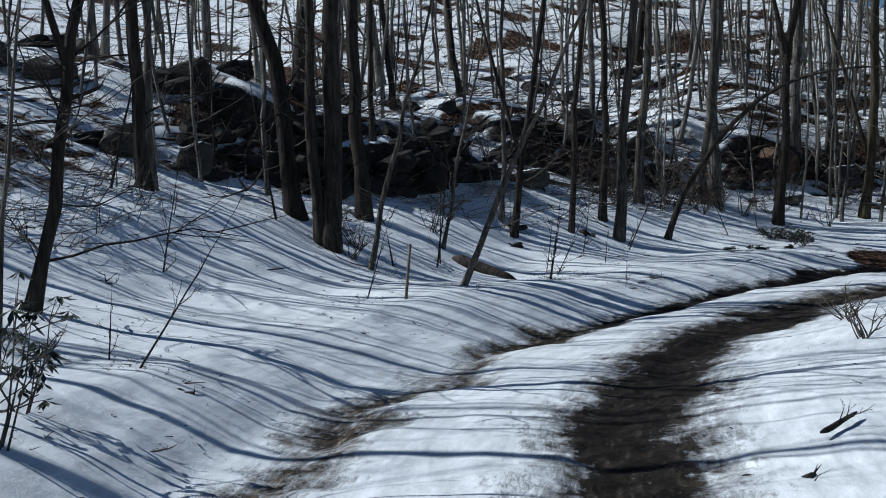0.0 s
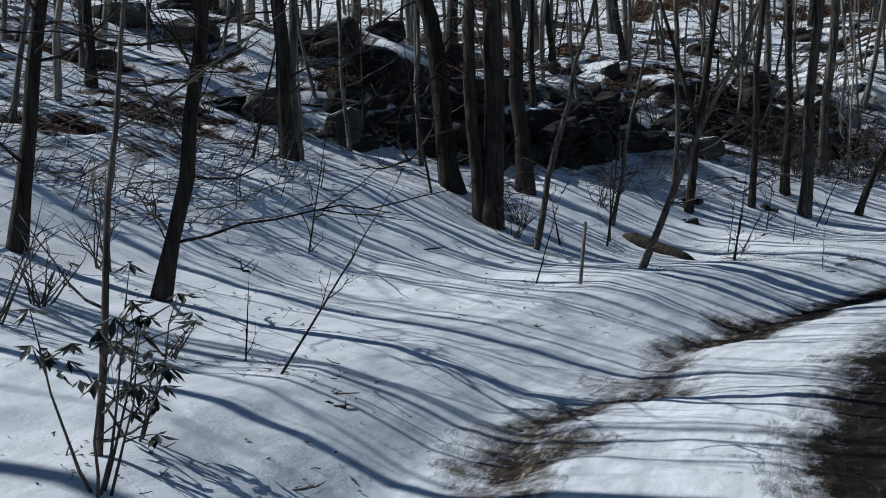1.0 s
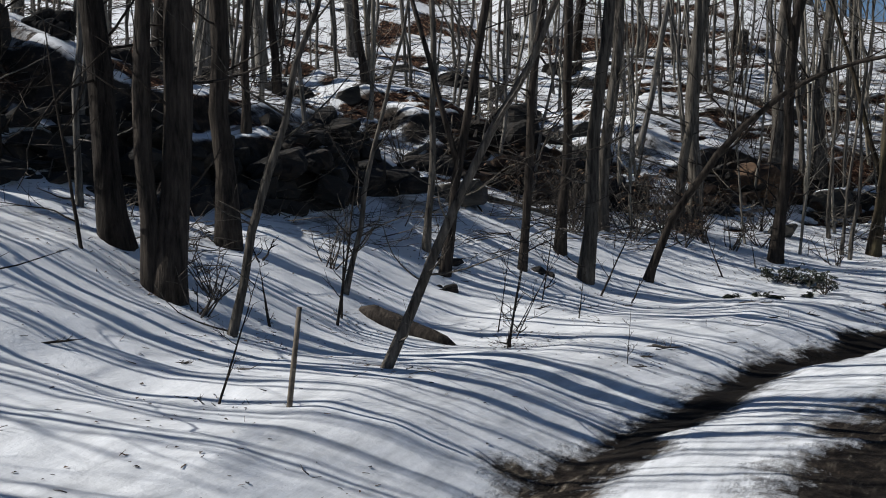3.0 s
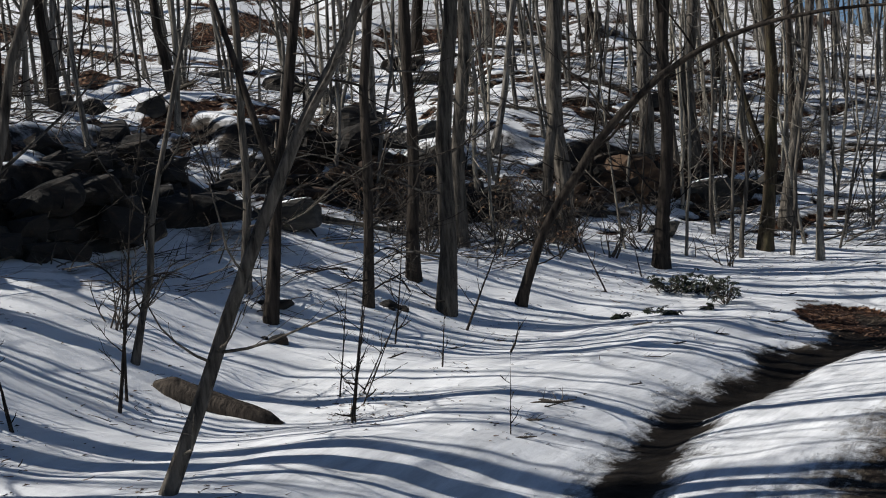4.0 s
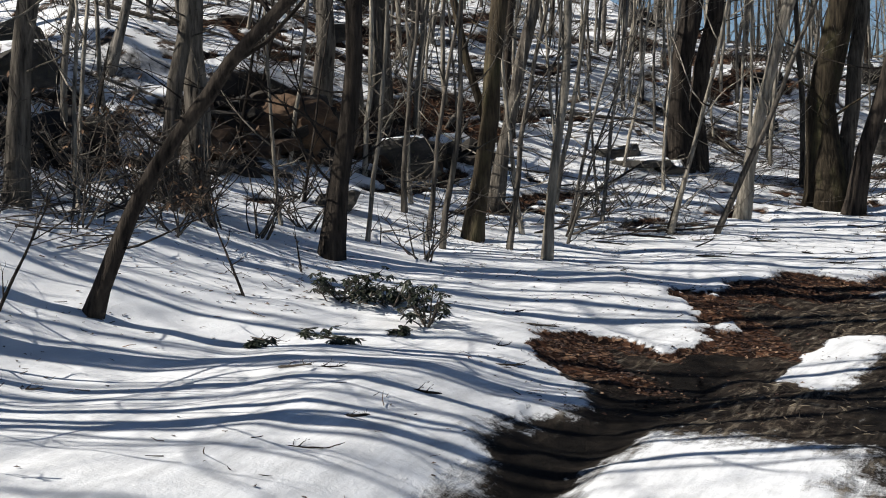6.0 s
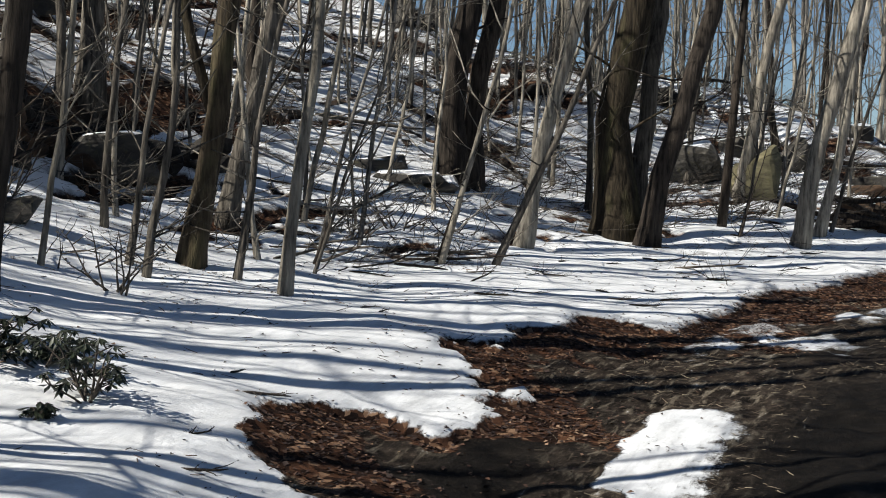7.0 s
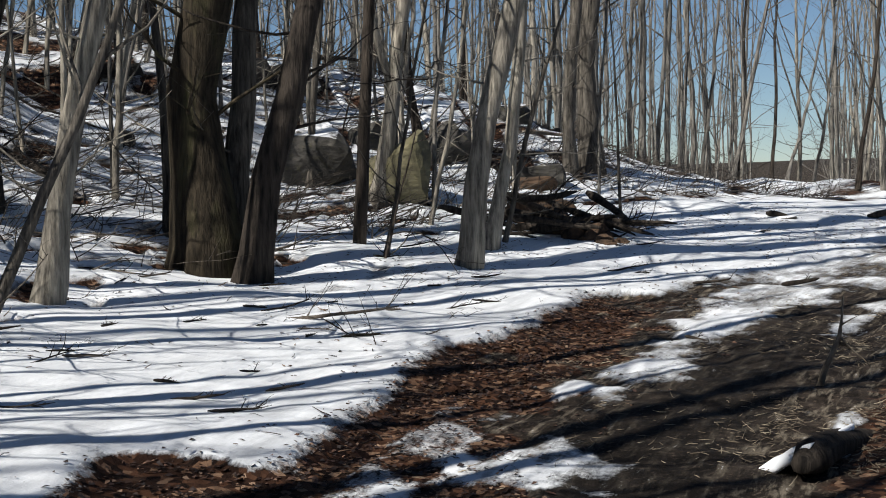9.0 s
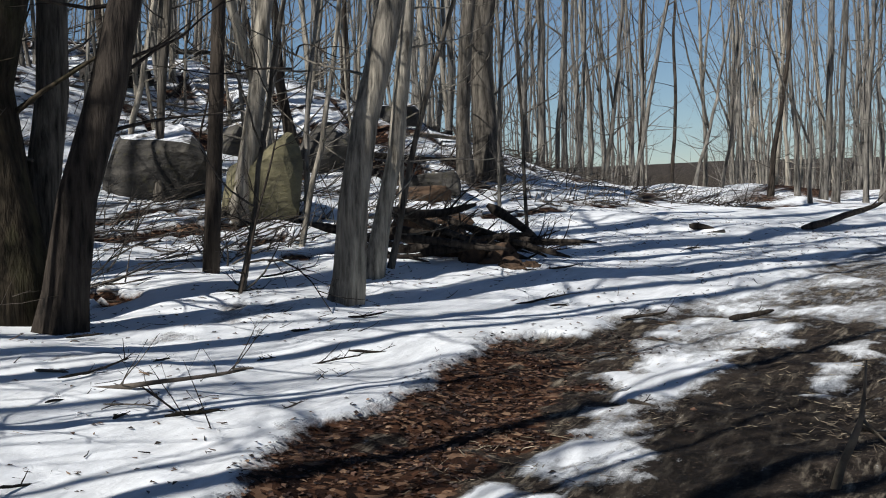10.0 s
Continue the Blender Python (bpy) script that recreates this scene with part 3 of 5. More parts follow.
            tube(v, f, sp, [r2, r2 * .7, r2 * .45, .0015], 3)
            for i in range(0 if not twig else 1 if dead or dia < .08 else 2):
                a = on_path(sp, rng.uniform(.3, 1))
                w3 = rng.uniform(0, math.tau)
                way = (sp[-1] - sp[0]).normalized() + Vector((math.cos(w3), math.sin(w3), rng.uniform(-.3, .6))) * .9
                tp = limb_path(a, way, length * rng.uniform(.14, .3), 2, .25, .05, rng)
                tube(v, f, tp, [r2 * .5, r2 * .35, .001], 3)
    part("crown", (v, f), bark, base)
    return tagged(base, label or "bare winter hardwood tree with grey bark in snow", category)


def stand(ob, x, y, turn=0.0):
    ob.matrix_world = pose(x, y, height(x, y), 0, 0, turn)
    return ob


SMALL = dict(low=.3, limbs=8, sides=6, flare=.25, low_twigs=5)

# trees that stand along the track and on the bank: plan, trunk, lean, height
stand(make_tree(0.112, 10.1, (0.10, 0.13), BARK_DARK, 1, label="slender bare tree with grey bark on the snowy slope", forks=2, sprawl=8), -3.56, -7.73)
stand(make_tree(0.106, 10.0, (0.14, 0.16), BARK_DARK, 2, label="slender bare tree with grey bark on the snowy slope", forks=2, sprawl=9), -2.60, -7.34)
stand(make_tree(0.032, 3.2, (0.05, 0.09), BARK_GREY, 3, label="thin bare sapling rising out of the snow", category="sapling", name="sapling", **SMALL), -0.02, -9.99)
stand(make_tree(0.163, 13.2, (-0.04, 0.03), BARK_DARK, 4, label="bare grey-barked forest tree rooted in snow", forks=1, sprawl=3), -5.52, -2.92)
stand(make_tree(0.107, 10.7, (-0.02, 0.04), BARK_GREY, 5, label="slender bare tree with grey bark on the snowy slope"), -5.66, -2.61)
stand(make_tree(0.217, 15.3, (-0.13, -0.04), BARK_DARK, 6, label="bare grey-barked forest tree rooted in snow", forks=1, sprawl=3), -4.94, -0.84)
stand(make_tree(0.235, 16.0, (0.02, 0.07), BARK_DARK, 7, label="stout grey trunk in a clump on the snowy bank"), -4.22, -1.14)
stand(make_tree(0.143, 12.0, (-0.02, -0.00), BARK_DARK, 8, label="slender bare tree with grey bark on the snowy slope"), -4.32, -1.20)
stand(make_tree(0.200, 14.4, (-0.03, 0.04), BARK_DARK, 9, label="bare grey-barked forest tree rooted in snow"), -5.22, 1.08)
stand(make_tree(0.078, 4.6, (0.19, 0.20), BARK_GREY, 10, label="thin bare sapling rising out of the snow", category="sapling", name="sapling", **SMALL), -3.55, -1.30)
stand(make_tree(0.057, 4.0, (0.17, 0.18), BARK_GREY, 11, label="thin bare sapling rising out of the snow", category="sapling", name="sapling", **SMALL), -4.20, 1.48)
stand(make_tree(0.076, 4.8, (0.44, 0.20), BARK_GREY, 12, label="thin bare sapling rising out of the snow", category="sapling", name="sapling", **SMALL), -2.30, -1.31)
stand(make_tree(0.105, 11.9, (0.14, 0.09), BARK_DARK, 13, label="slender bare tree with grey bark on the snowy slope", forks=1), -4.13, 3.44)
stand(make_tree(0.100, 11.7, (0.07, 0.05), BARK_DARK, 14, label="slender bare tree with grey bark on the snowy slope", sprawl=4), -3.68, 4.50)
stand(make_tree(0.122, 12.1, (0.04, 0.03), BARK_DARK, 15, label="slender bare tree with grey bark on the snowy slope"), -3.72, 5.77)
stand(make_tree(0.165, 13.0, (0.08, 0.06), BARK_GREY, 16, label="bare grey-barked forest tree rooted in snow", sprawl=4), -3.21, 5.26)
stand(make_tree(0.157, 12.6, (0.07, 0.05), BARK_GREY, 17, label="bare grey-barked forest tree rooted in snow"), -3.81, 7.59)
stand(make_tree(0.216, 15.1, (0.04, 0.04), BARK_GREY, 18, label="bare grey-barked forest tree rooted in snow", sprawl=4), -3.12, 9.46)
stand(make_tree(0.138, 11.9, (0.09, 0.05), BARK_GREY, 19, label="slender bare tree with grey bark on the snowy slope"), -3.23, 9.21)
stand(make_tree(0.170, 13.1, (0.10, 0.06), BARK_DARK, 20, label="bare grey-barked forest tree rooted in snow", forks=1, sprawl=4), -1.98, 9.55)
stand(make_tree(0.214, 14.7, (0.07, 0.05), BARK_GREY, 21, label="bare grey-barked forest tree rooted in snow"), -2.91, 14.02)
stand(make_tree(0.181, 13.7, (0.09, 0.05), BARK_MOSS, 22, label="pale trunk with greenish lichen on the snow", forks=1), -0.98, 11.80)
stand(make_tree(0.067, 4.4, (0.09, 0.05), BARK_GREY, 23, label="thin bare sapling rising out of the snow", category="sapling", name="sapling", **SMALL), -1.20, 10.99)
stand(make_tree(0.094, 10.0, (0.08, 0.05), BARK_PALE, 24, label="slender bare tree with grey bark on the snowy slope"), -0.24, 11.18)
stand(make_tree(0.069, 4.4, (0.14, 0.07), BARK_GREY, 25, label="thin bare sapling rising out of the snow", category="sapling", name="sapling", **SMALL), -0.61, 11.49)
stand(make_tree(0.157, 12.6, (0.18, 0.08), BARK_GREY, 26, label="bare grey-barked forest tree rooted in snow"), -0.89, 13.76)
stand(make_tree(0.065, 4.3, (0.04, 0.04), BARK_GREY, 27, label="thin bare sapling rising out of the snow", category="sapling", name="sapling", **SMALL), -1.71, 12.22)
stand(make_tree(0.077, 9.2, (0.05, 0.04), BARK_GREY, 28, label="slender bare tree with grey bark on the snowy slope", sprawl=6), -4.47, 3.72)
stand(make_tree(0.056, 4.0, (0.13, 0.05), BARK_GREY, 29, label="thin bare sapling rising out of the snow", category="sapling", name="sapling", **SMALL), -1.36, 11.23)
stand(make_tree(0.159, 12.7, (0.19, 0.05), BARK_PALE, 30, label="pale slender trunk leaning over the snow", forks=1), 2.02, 15.32)
stand(make_tree(0.069, 4.4, (0.24, 0.05), BARK_PALE, 31, label="thin bare sapling rising out of the snow", category="sapling", name="sapling", **SMALL), 1.06, 13.77)
stand(make_tree(0.081, 4.8, (0.43, 0.06), BARK_GREY, 32, label="thin bare sapling rising out of the snow", category="sapling", name="sapling", **SMALL), 1.58, 13.95)
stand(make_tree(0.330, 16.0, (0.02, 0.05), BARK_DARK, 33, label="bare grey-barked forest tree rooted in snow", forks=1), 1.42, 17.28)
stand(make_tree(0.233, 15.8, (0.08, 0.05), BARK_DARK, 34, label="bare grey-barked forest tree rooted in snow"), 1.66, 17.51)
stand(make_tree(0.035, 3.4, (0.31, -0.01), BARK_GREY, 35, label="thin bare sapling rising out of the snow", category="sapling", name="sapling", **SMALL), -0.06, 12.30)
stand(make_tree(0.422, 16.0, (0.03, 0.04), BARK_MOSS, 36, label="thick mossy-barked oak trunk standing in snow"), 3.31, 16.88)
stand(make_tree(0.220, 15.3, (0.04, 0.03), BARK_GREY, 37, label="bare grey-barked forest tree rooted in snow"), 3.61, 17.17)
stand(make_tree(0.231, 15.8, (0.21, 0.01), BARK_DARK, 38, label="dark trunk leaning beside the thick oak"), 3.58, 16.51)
HEMLOCK_AT = (4.90, 18.22, 0.133, 0.07, 0.03)
stand(make_tree(0.088, 9.7, (0.08, 0.02), BARK_GREY, 40, label="slender bare tree with grey bark on the snowy slope"), 5.16, 21.11)
stand(make_tree(0.043, 3.6, (0.20, -0.02), BARK_GREY, 41, label="thin bare sapling rising out of the snow", category="sapling", name="sapling", **SMALL), 4.91, 17.44)
stand(make_tree(0.191, 14.0, (0.17, -0.01), BARK_PALE, 42, label="pale leaning trunk with a fluted base"), 5.54, 17.09)
stand(make_tree(0.123, 11.1, (0.17, -0.01), BARK_PALE, 43, label="slender bare tree with grey bark on the snowy slope"), 6.01, 17.80)
stand(make_tree(0.053, 3.9, (0.26, -0.04), BARK_GREY, 44, label="thin bare sapling rising out of the snow", category="sapling", name="sapling", **SMALL), 6.25, 18.05)
stand(make_tree(0.170, 13.2, (0.18, -0.02), BARK_PALE, 45, label="bare grey-barked forest tree rooted in snow", forks=1), 5.74, 20.43)
stand(make_tree(0.041, 3.5, (-0.01, 0.05), BARK_GREY, 46, label="thin bare sapling rising out of the snow", category="sapling", name="sapling", **SMALL), 8.01, 19.16)
stand(make_tree(0.290, 16.0, (0.05, 0.03), BARK_GREY, 47, label="bare grey-barked forest tree rooted in snow"), 9.53, 23.09)
stand(make_tree(0.163, 13.0, (0.06, 0.02), BARK_GREY, 48, label="bare grey-barked forest tree rooted in snow"), 9.07, 22.73)
stand(make_tree(0.082, 9.5, (-0.03, 0.06), BARK_GREY, 49, label="slender bare tree with grey bark on the snowy slope"), 3.15, 17.93)
stand(make_tree(0.224, 15.3, (0.07, 0.05), BARK_GREY, 50, label="bare grey-barked forest tree rooted in snow"), -2.35, 14.88)
stand(make_tree(0.098, 10.0, (-0.05, 0.05), BARK_GREY, 51, label="slender bare tree with grey bark on the snowy slope"), -2.56, 14.64)
stand(make_tree(0.016, 1.1, (0.50, 0.43), BARK_DARK, 52, label="thin dark stem of a bare sapling in snow", category="sapling", name="sapling", low=.35, limbs=5, sides=5, flare=.1, low_twigs=2, sprawl=3), -0.78, -8.15)
stand(make_tree(0.013, 0.5, (0.05, 0.09), BARK_DARK, 53, label="thin dark stem of a bare sapling in snow", category="sapling", name="sapling", low=.35, limbs=5, sides=5, flare=.1, low_twigs=2, sprawl=1), -1.24, -7.95)
stand(make_tree(0.020, 1.1, (0.11, 0.14), BARK_DARK, 54, label="thin dark stem of a bare sapling in snow", category="sapling", name="sapling", low=.35, limbs=5, sides=5, flare=.1, low_twigs=2, sprawl=3), -3.68, -4.69)
stand(make_tree(0.029, 1.5, (0.13, 0.08), BARK_DARK, 55, label="thin dark stem of a bare sapling in snow", category="sapling", name="sapling", low=.35, limbs=5, sides=5, flare=.1, low_twigs=2, sprawl=3), -3.80, 0.63)
stand(make_tree(0.026, 0.5, (-0.14, -0.07), BARK_DARK, 56, label="thin dark stem of a bare sapling in snow", category="sapling", name="sapling", low=.35, limbs=5, sides=5, flare=.1, low_twigs=2, sprawl=1), -3.73, -0.53)
stand(make_tree(0.014, 1.5, (0.15, 0.07), BARK_DARK, 57, label="thin dark stem of a bare sapling in snow", category="sapling", name="sapling", low=.35, limbs=5, sides=5, flare=.1, low_twigs=2, sprawl=3), -2.53, 1.34)
stand(make_tree(0.015, 0.5, (0.12, 0.06), BARK_DARK, 58, label="thin dark stem of a bare sapling in snow", category="sapling", name="sapling", low=.35, limbs=5, sides=5, flare=.1, low_twigs=2, sprawl=1), -2.52, 3.11)
stand(make_tree(0.027, 1.0, (0.43, 0.15), BARK_DARK, 59, label="thin dark stem of a bare sapling in snow", category="sapling", name="sapling", low=.35, limbs=5, sides=5, flare=.1, low_twigs=2, sprawl=1), -2.93, 4.96)
stand(make_tree(0.009, 0.5, (0.07, 0.05), BARK_DARK, 60, label="thin dark stem of a bare sapling in snow", category="sapling", name="sapling", low=.35, limbs=5, sides=5, flare=.1, low_twigs=2, sprawl=1), -1.43, 1.24)
stand(make_tree(0.013, 0.9, (0.46, 0.16), BARK_DARK, 61, label="thin dark stem of a bare sapling in snow", category="sapling", name="sapling", low=.35, limbs=5, sides=5, flare=.1, low_twigs=2, sprawl=1), -2.68, 1.90)
stand(make_tree(0.023, 1.0, (0.02, 0.04), BARK_DARK, 62, label="thin dark stem of a bare sapling in snow", category="sapling", name="sapling", low=.35, limbs=5, sides=5, flare=.1, low_twigs=2, sprawl=1), -3.87, 0.83)
stand(make_tree(0.018, 0.8, (0.13, 0.08), BARK_DARK, 63, label="thin dark stem of a bare sapling in snow", category="sapling", name="sapling", low=.35, limbs=5, sides=5, flare=.1, low_twigs=2, sprawl=1), -2.54, 1.40)
stand(make_tree(0.032, 2.0, (-0.13, -0.06), BARK_DARK, 64, label="thin dark stem of a bare sapling in snow", category="sapling", name="sapling", low=.35, limbs=5, sides=5, flare=.1, low_twigs=2, sprawl=3), -4.83, -1.39)
stand(make_tree(0.022, 0.7, (-0.41, 0.04), BARK_DARK, 65, label="thin dark stem of a bare sapling in snow", category="sapling", name="sapling", low=.35, limbs=5, sides=5, flare=.1, low_twigs=2, sprawl=1), -2.18, 7.42)
stand(make_tree(0.035, 1.0, (-0.25, 0.05), BARK_DARK, 66, label="thin dark stem of a bare sapling in snow", category="sapling", name="sapling", low=.35, limbs=5, sides=5, flare=.1, low_twigs=2, sprawl=3), -2.82, 8.94)
stand(make_tree(0.017, 0.4, (-0.17, 0.05), BARK_DARK, 67, label="thin dark stem of a bare sapling in snow", category="sapling", name="sapling", low=.35, limbs=5, sides=5, flare=.1, low_twigs=2, sprawl=1), -1.99, 8.41)
stand(make_tree(0.030, 1.4, (0.30, -0.00), BARK_DARK, 68, label="thin dark stem of a bare sapling in snow", category="sapling", name="sapling", low=.35, limbs=5, sides=5, flare=.1, low_twigs=2, sprawl=3), 1.02, 13.82)
stand(make_tree(0.028, 1.2, (0.38, -0.03), BARK_DARK, 69, label="thin dark stem of a bare sapling in snow", category="sapling", name="sapling", low=.35, limbs=5, sides=5, flare=.1, low_twigs=2, sprawl=3), -0.08, 13.01)
stand(make_tree(0.025, 1.6, (0.25, -0.06), BARK_DARK, 70, label="thin dark stem of a bare sapling in snow", category="sapling", name="sapling", low=.35, limbs=5, sides=5, flare=.1, low_twigs=2, sprawl=3), 4.86, 17.29)
stand(make_tree(0.017, 0.8, (0.24, 0.24), BARK_DARK, 71, label="thin dark stem of a bare sapling in snow", category="sapling", name="sapling", low=.35, limbs=5, sides=5, flare=.1, low_twigs=2, sprawl=1), -2.39, -3.13)
stand(make_tree(0.021, 0.9, (0.15, 0.09), BARK_DARK, 72, label="thin dark stem of a bare sapling in snow", category="sapling", name="sapling", low=.35, limbs=5, sides=5, flare=.1, low_twigs=2, sprawl=1), -2.58, 1.47)
stand(make_tree(0.017, 1.2, (0.14, 0.09), BARK_DARK, 73, label="thin dark stem of a bare sapling in snow", category="sapling", name="sapling", low=.35, limbs=5, sides=5, flare=.1, low_twigs=2, sprawl=3), -3.20, 3.87)
stand(make_tree(0.013, 0.7, (0.53, 0.18), BARK_DARK, 74, label="thin dark stem of a bare sapling in snow", category="sapling", name="sapling", low=.35, limbs=5, sides=5, flare=.1, low_twigs=2, sprawl=1), -2.82, 2.23)
stand(make_tree(0.014, 0.9, (0.14, 0.09), BARK_DARK, 75, label="thin dark stem of a bare sapling in snow", category="sapling", name="sapling", low=.35, limbs=5, sides=5, flare=.1, low_twigs=2, sprawl=1), -2.95, 2.11)

# the tree that arches over the track
stand(make_tree(.105, 6.2, (.365, .022), BARK_DARK, 77, bend=.05, arch=(2.28, -1.45, -4.0), low=.35, limbs=9, sides=8, flare=.2, low_twigs=3,
                label="bare tree leaning and arching over towards the track"), -2.75, 6.15)

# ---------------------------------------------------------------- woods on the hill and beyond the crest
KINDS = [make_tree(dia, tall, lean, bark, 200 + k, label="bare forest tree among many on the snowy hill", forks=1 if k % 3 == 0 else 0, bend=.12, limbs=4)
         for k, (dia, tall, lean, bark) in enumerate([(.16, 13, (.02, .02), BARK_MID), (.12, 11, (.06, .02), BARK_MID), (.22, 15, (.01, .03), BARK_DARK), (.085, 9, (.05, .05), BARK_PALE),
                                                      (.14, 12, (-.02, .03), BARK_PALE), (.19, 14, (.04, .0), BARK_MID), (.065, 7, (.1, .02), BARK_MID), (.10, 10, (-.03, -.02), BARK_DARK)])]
for k, ob in enumerate(KINDS):
    stand(ob, -9.5 - 1.3 * k, 3.0 + 3.1 * k)
rng = random.Random(5)
taken = [(o.location.x, o.location.y) for o in scene.objects if o.parent is None and o.type == "EMPTY"]


def scatter(count, box, allowed, gap, group, label, kinds=None, category="tree"):
    xs = np.array([rng.uniform(box[0], box[1]) for _ in range(count * 25)])
    ys = np.array([rng.uniform(box[2], box[3]) for _ in range(count * 25)])
    s, d = along(xs, ys)
    z = land(xs, ys)[0]
    done = 0
    for k in range(len(xs)):
        x, y = float(xs[k]), float(ys[k])
        if done >= count:
            break
        if not allowed(s[k], d[k], x, y) or any((x - a) ** 2 + (y - b) ** 2 < gap * gap for a, b in taken):
            continue
        taken.append((x, y))
        done += 1
        size = rng.uniform(.8, 1.25)
        ob = copy_thing(rng.choice(kinds or KINDS), pose(x, y, float(z[k]), rng.gauss(0, 3.5), rng.gauss(0, 3.5), rng.uniform(-25, 25)))
        ob.scale = (size, size, rng.uniform(.85, 1.15))
        tagged(ob, label, category, group)


SLIM = [KINDS[k] for k in (1, 3, 6, 7)]
scatter(32, (-16, 8, -6, 32), lambda s, d, x, y: 6.5 < d < 11 and 3 < s < 40, .9, "woods on the hill", "bare slim forest tree on the snowy hill", SLIM)
scatter(26, (-24, 8, -12, 40), lambda s, d, x, y: 10 < d < 14 and 4 < s < 40, 1.3, "woods on the hill", "bare forest tree among many on the snowy hill")
scatter(36, (-22, 0, -24, -3), lambda s, d, x, y: 6.2 < d < 20 and -9 < s < 9, .9, "woods on the hill", "bare forest tree among many on the snowy hill")
scatter(30, (8, 34, 19, 40), lambda s, d, x, y: 40.5 < s < 58 and 3.4 < d < 15, .6, "woods beyond the crest", "bare slender tree of the thicket beyond the crest", SLIM)
scatter(14, (6, 45, 19, 60), lambda s, d, x, y: s > 40 and d > 3.2 and d < 24, .9, "woods beyond the crest", "bare slender tree of the thicket beyond the crest")
THIN = [make_tree(dia, tall, lean, bark, 260 + k, label="thin bare sapling among the hillside brush", category="sapling", name="sapling", low=.22, limbs=8, sides=5, flare=.15, low_twigs=6, bend=.16)
        for k, (dia, tall, lean, bark) in enumerate([(.035, 3.4, (.16, .06), BARK_DARK), (.05, 4.6, (.12, .08), BARK_MID), (.028, 2.4, (.26, .0), BARK_DARK), (.045, 4.0, (-.10, .08), BARK_PALE)])]
for k, ob in enumerate(THIN):
    stand(ob, -6.6 - .9 * k, 2.2 + 2.3 * k)
scatter(58, (-16, 9, -6, 30), lambda s, d, x, y: 5.2 < d < 13 and 8 < s < 41, .5, "saplings on the hill", "thin bare sapling among the hillside brush", THIN, "sapling")
POLES = [make_tree(dia, tall, lean, bark, 280 + k, label="tall thin bare pole tree on the snowy hill", low=.5, limbs=4, sides=6, flare=.15, low_twigs=4, bend=.2)
         for k, (dia, tall, lean, bark) in enumerate([(.06, 8.5, (.06, .02), BARK_MID), (.05, 7.2, (.1, .06), BARK_PALE), (.075, 9.5, (.02, .05), BARK_PALE), (.055, 7.8, (-.05, .03), BARK_MID)])]
for k, ob in enumerate(POLES):
    stand(ob, -7.0 - .8 * k, 1.2 + 2.9 * k)
scatter(62, (-20, 8, -10, 34), lambda s, d, x, y: 6.0 < d < 13 and 0 < s < 40, .45, "pole trees on the hill", "tall thin bare pole tree on the snowy hill", POLES)
scatter(26, (-12, 8, 4, 30), lambda s, d, x, y: 6.5 < d < 14 and 24 < s < 38, .4, "pole trees on the hill", "tall thin bare pole tree on the snowy hill", POLES)
scatter(60, (-8, 9, -2, 26), lambda s, d, x, y: 4.4 < d < 10.5 and 22.5 < s < 38, .5, "pale saplings on the slope", "pale thin bare sapling on the snowy slope", [THIN[1], THIN[3], POLES[1]], "sapling")


def far_woods(name, count, box, allowed, seed, label, kinds=None):
    """Many trees too far off to tell apart, in one mesh."""
    r = random.Random(seed)
    xs = np.array([r.uniform(box[0], box[1]) for _ in range(count * 12)])
    ys = np.array([r.uniform(box[2], box[3]) for _ in range(count * 12)])
    s, d = along(xs, ys)
    z = land(xs, ys)[0]
    sources = []
    for ob in kinds or KINDS:
        cos, faces, n = [], [], 0
        for child in ob.children:
            me = child.data
            co = np.empty(len(me.vertices) * 3)
            me.vertices.foreach_get("co", co)
            cos.append(co.reshape(-1, 3))
            faces += [[i + n for i in p.vertices] for p in me.polygons]
            n += len(me.vertices)
        starts = np.r_[0, np.cumsum([len(f) for f in faces])[:-1]]
        sources.append((np.vstack(cos), np.array([i for f in faces for i in f]), starts))
    all_co, all_i, all_s, nv, nl, done = [], [], [], 0, 0, 0
    for k in range(len(xs)):
        if done >= count or not allowed(s[k], d[k], xs[k], ys[k]):
            continue
        done += 1
        co, idx, starts = sources[r.randrange(len(sources))]
        w, g, h = r.uniform(0, math.tau), r.uniform(.7, 1.2), r.uniform(.8, 1.15)
        c, q = math.cos(w), math.sin(w)
        all_co.append(np.stack([(co[:, 0] * c - co[:, 1] * q) * g + xs[k], (co[:, 0] * q + co[:, 1] * c) * g + ys[k], co[:, 2] * h + z[k]], -1))
        all_i.append(idx + nv)
        all_s.append(starts + nl)
        nv += len(co)
        nl += len(idx)
    me = bpy.data.meshes.new(name)
    me.vertices.add(nv)
    me.vertices.foreach_set("co", np.vstack(all_co).ravel())
    me.loops.add(nl)
    me.loops.foreach_set("vertex_index", np.concatenate(all_i))
    starts = np.concatenate(all_s)
    me.polygons.add(len(starts))
    me.polygons.foreach_set("loop_start", starts)
    me.polygons.foreach_set("use_smooth", np.ones(len(starts), bool))
    me.update()
    me.materials.append(BARK_MID)
    return tagged(new(name, me), label, "woods", kind="stuff")


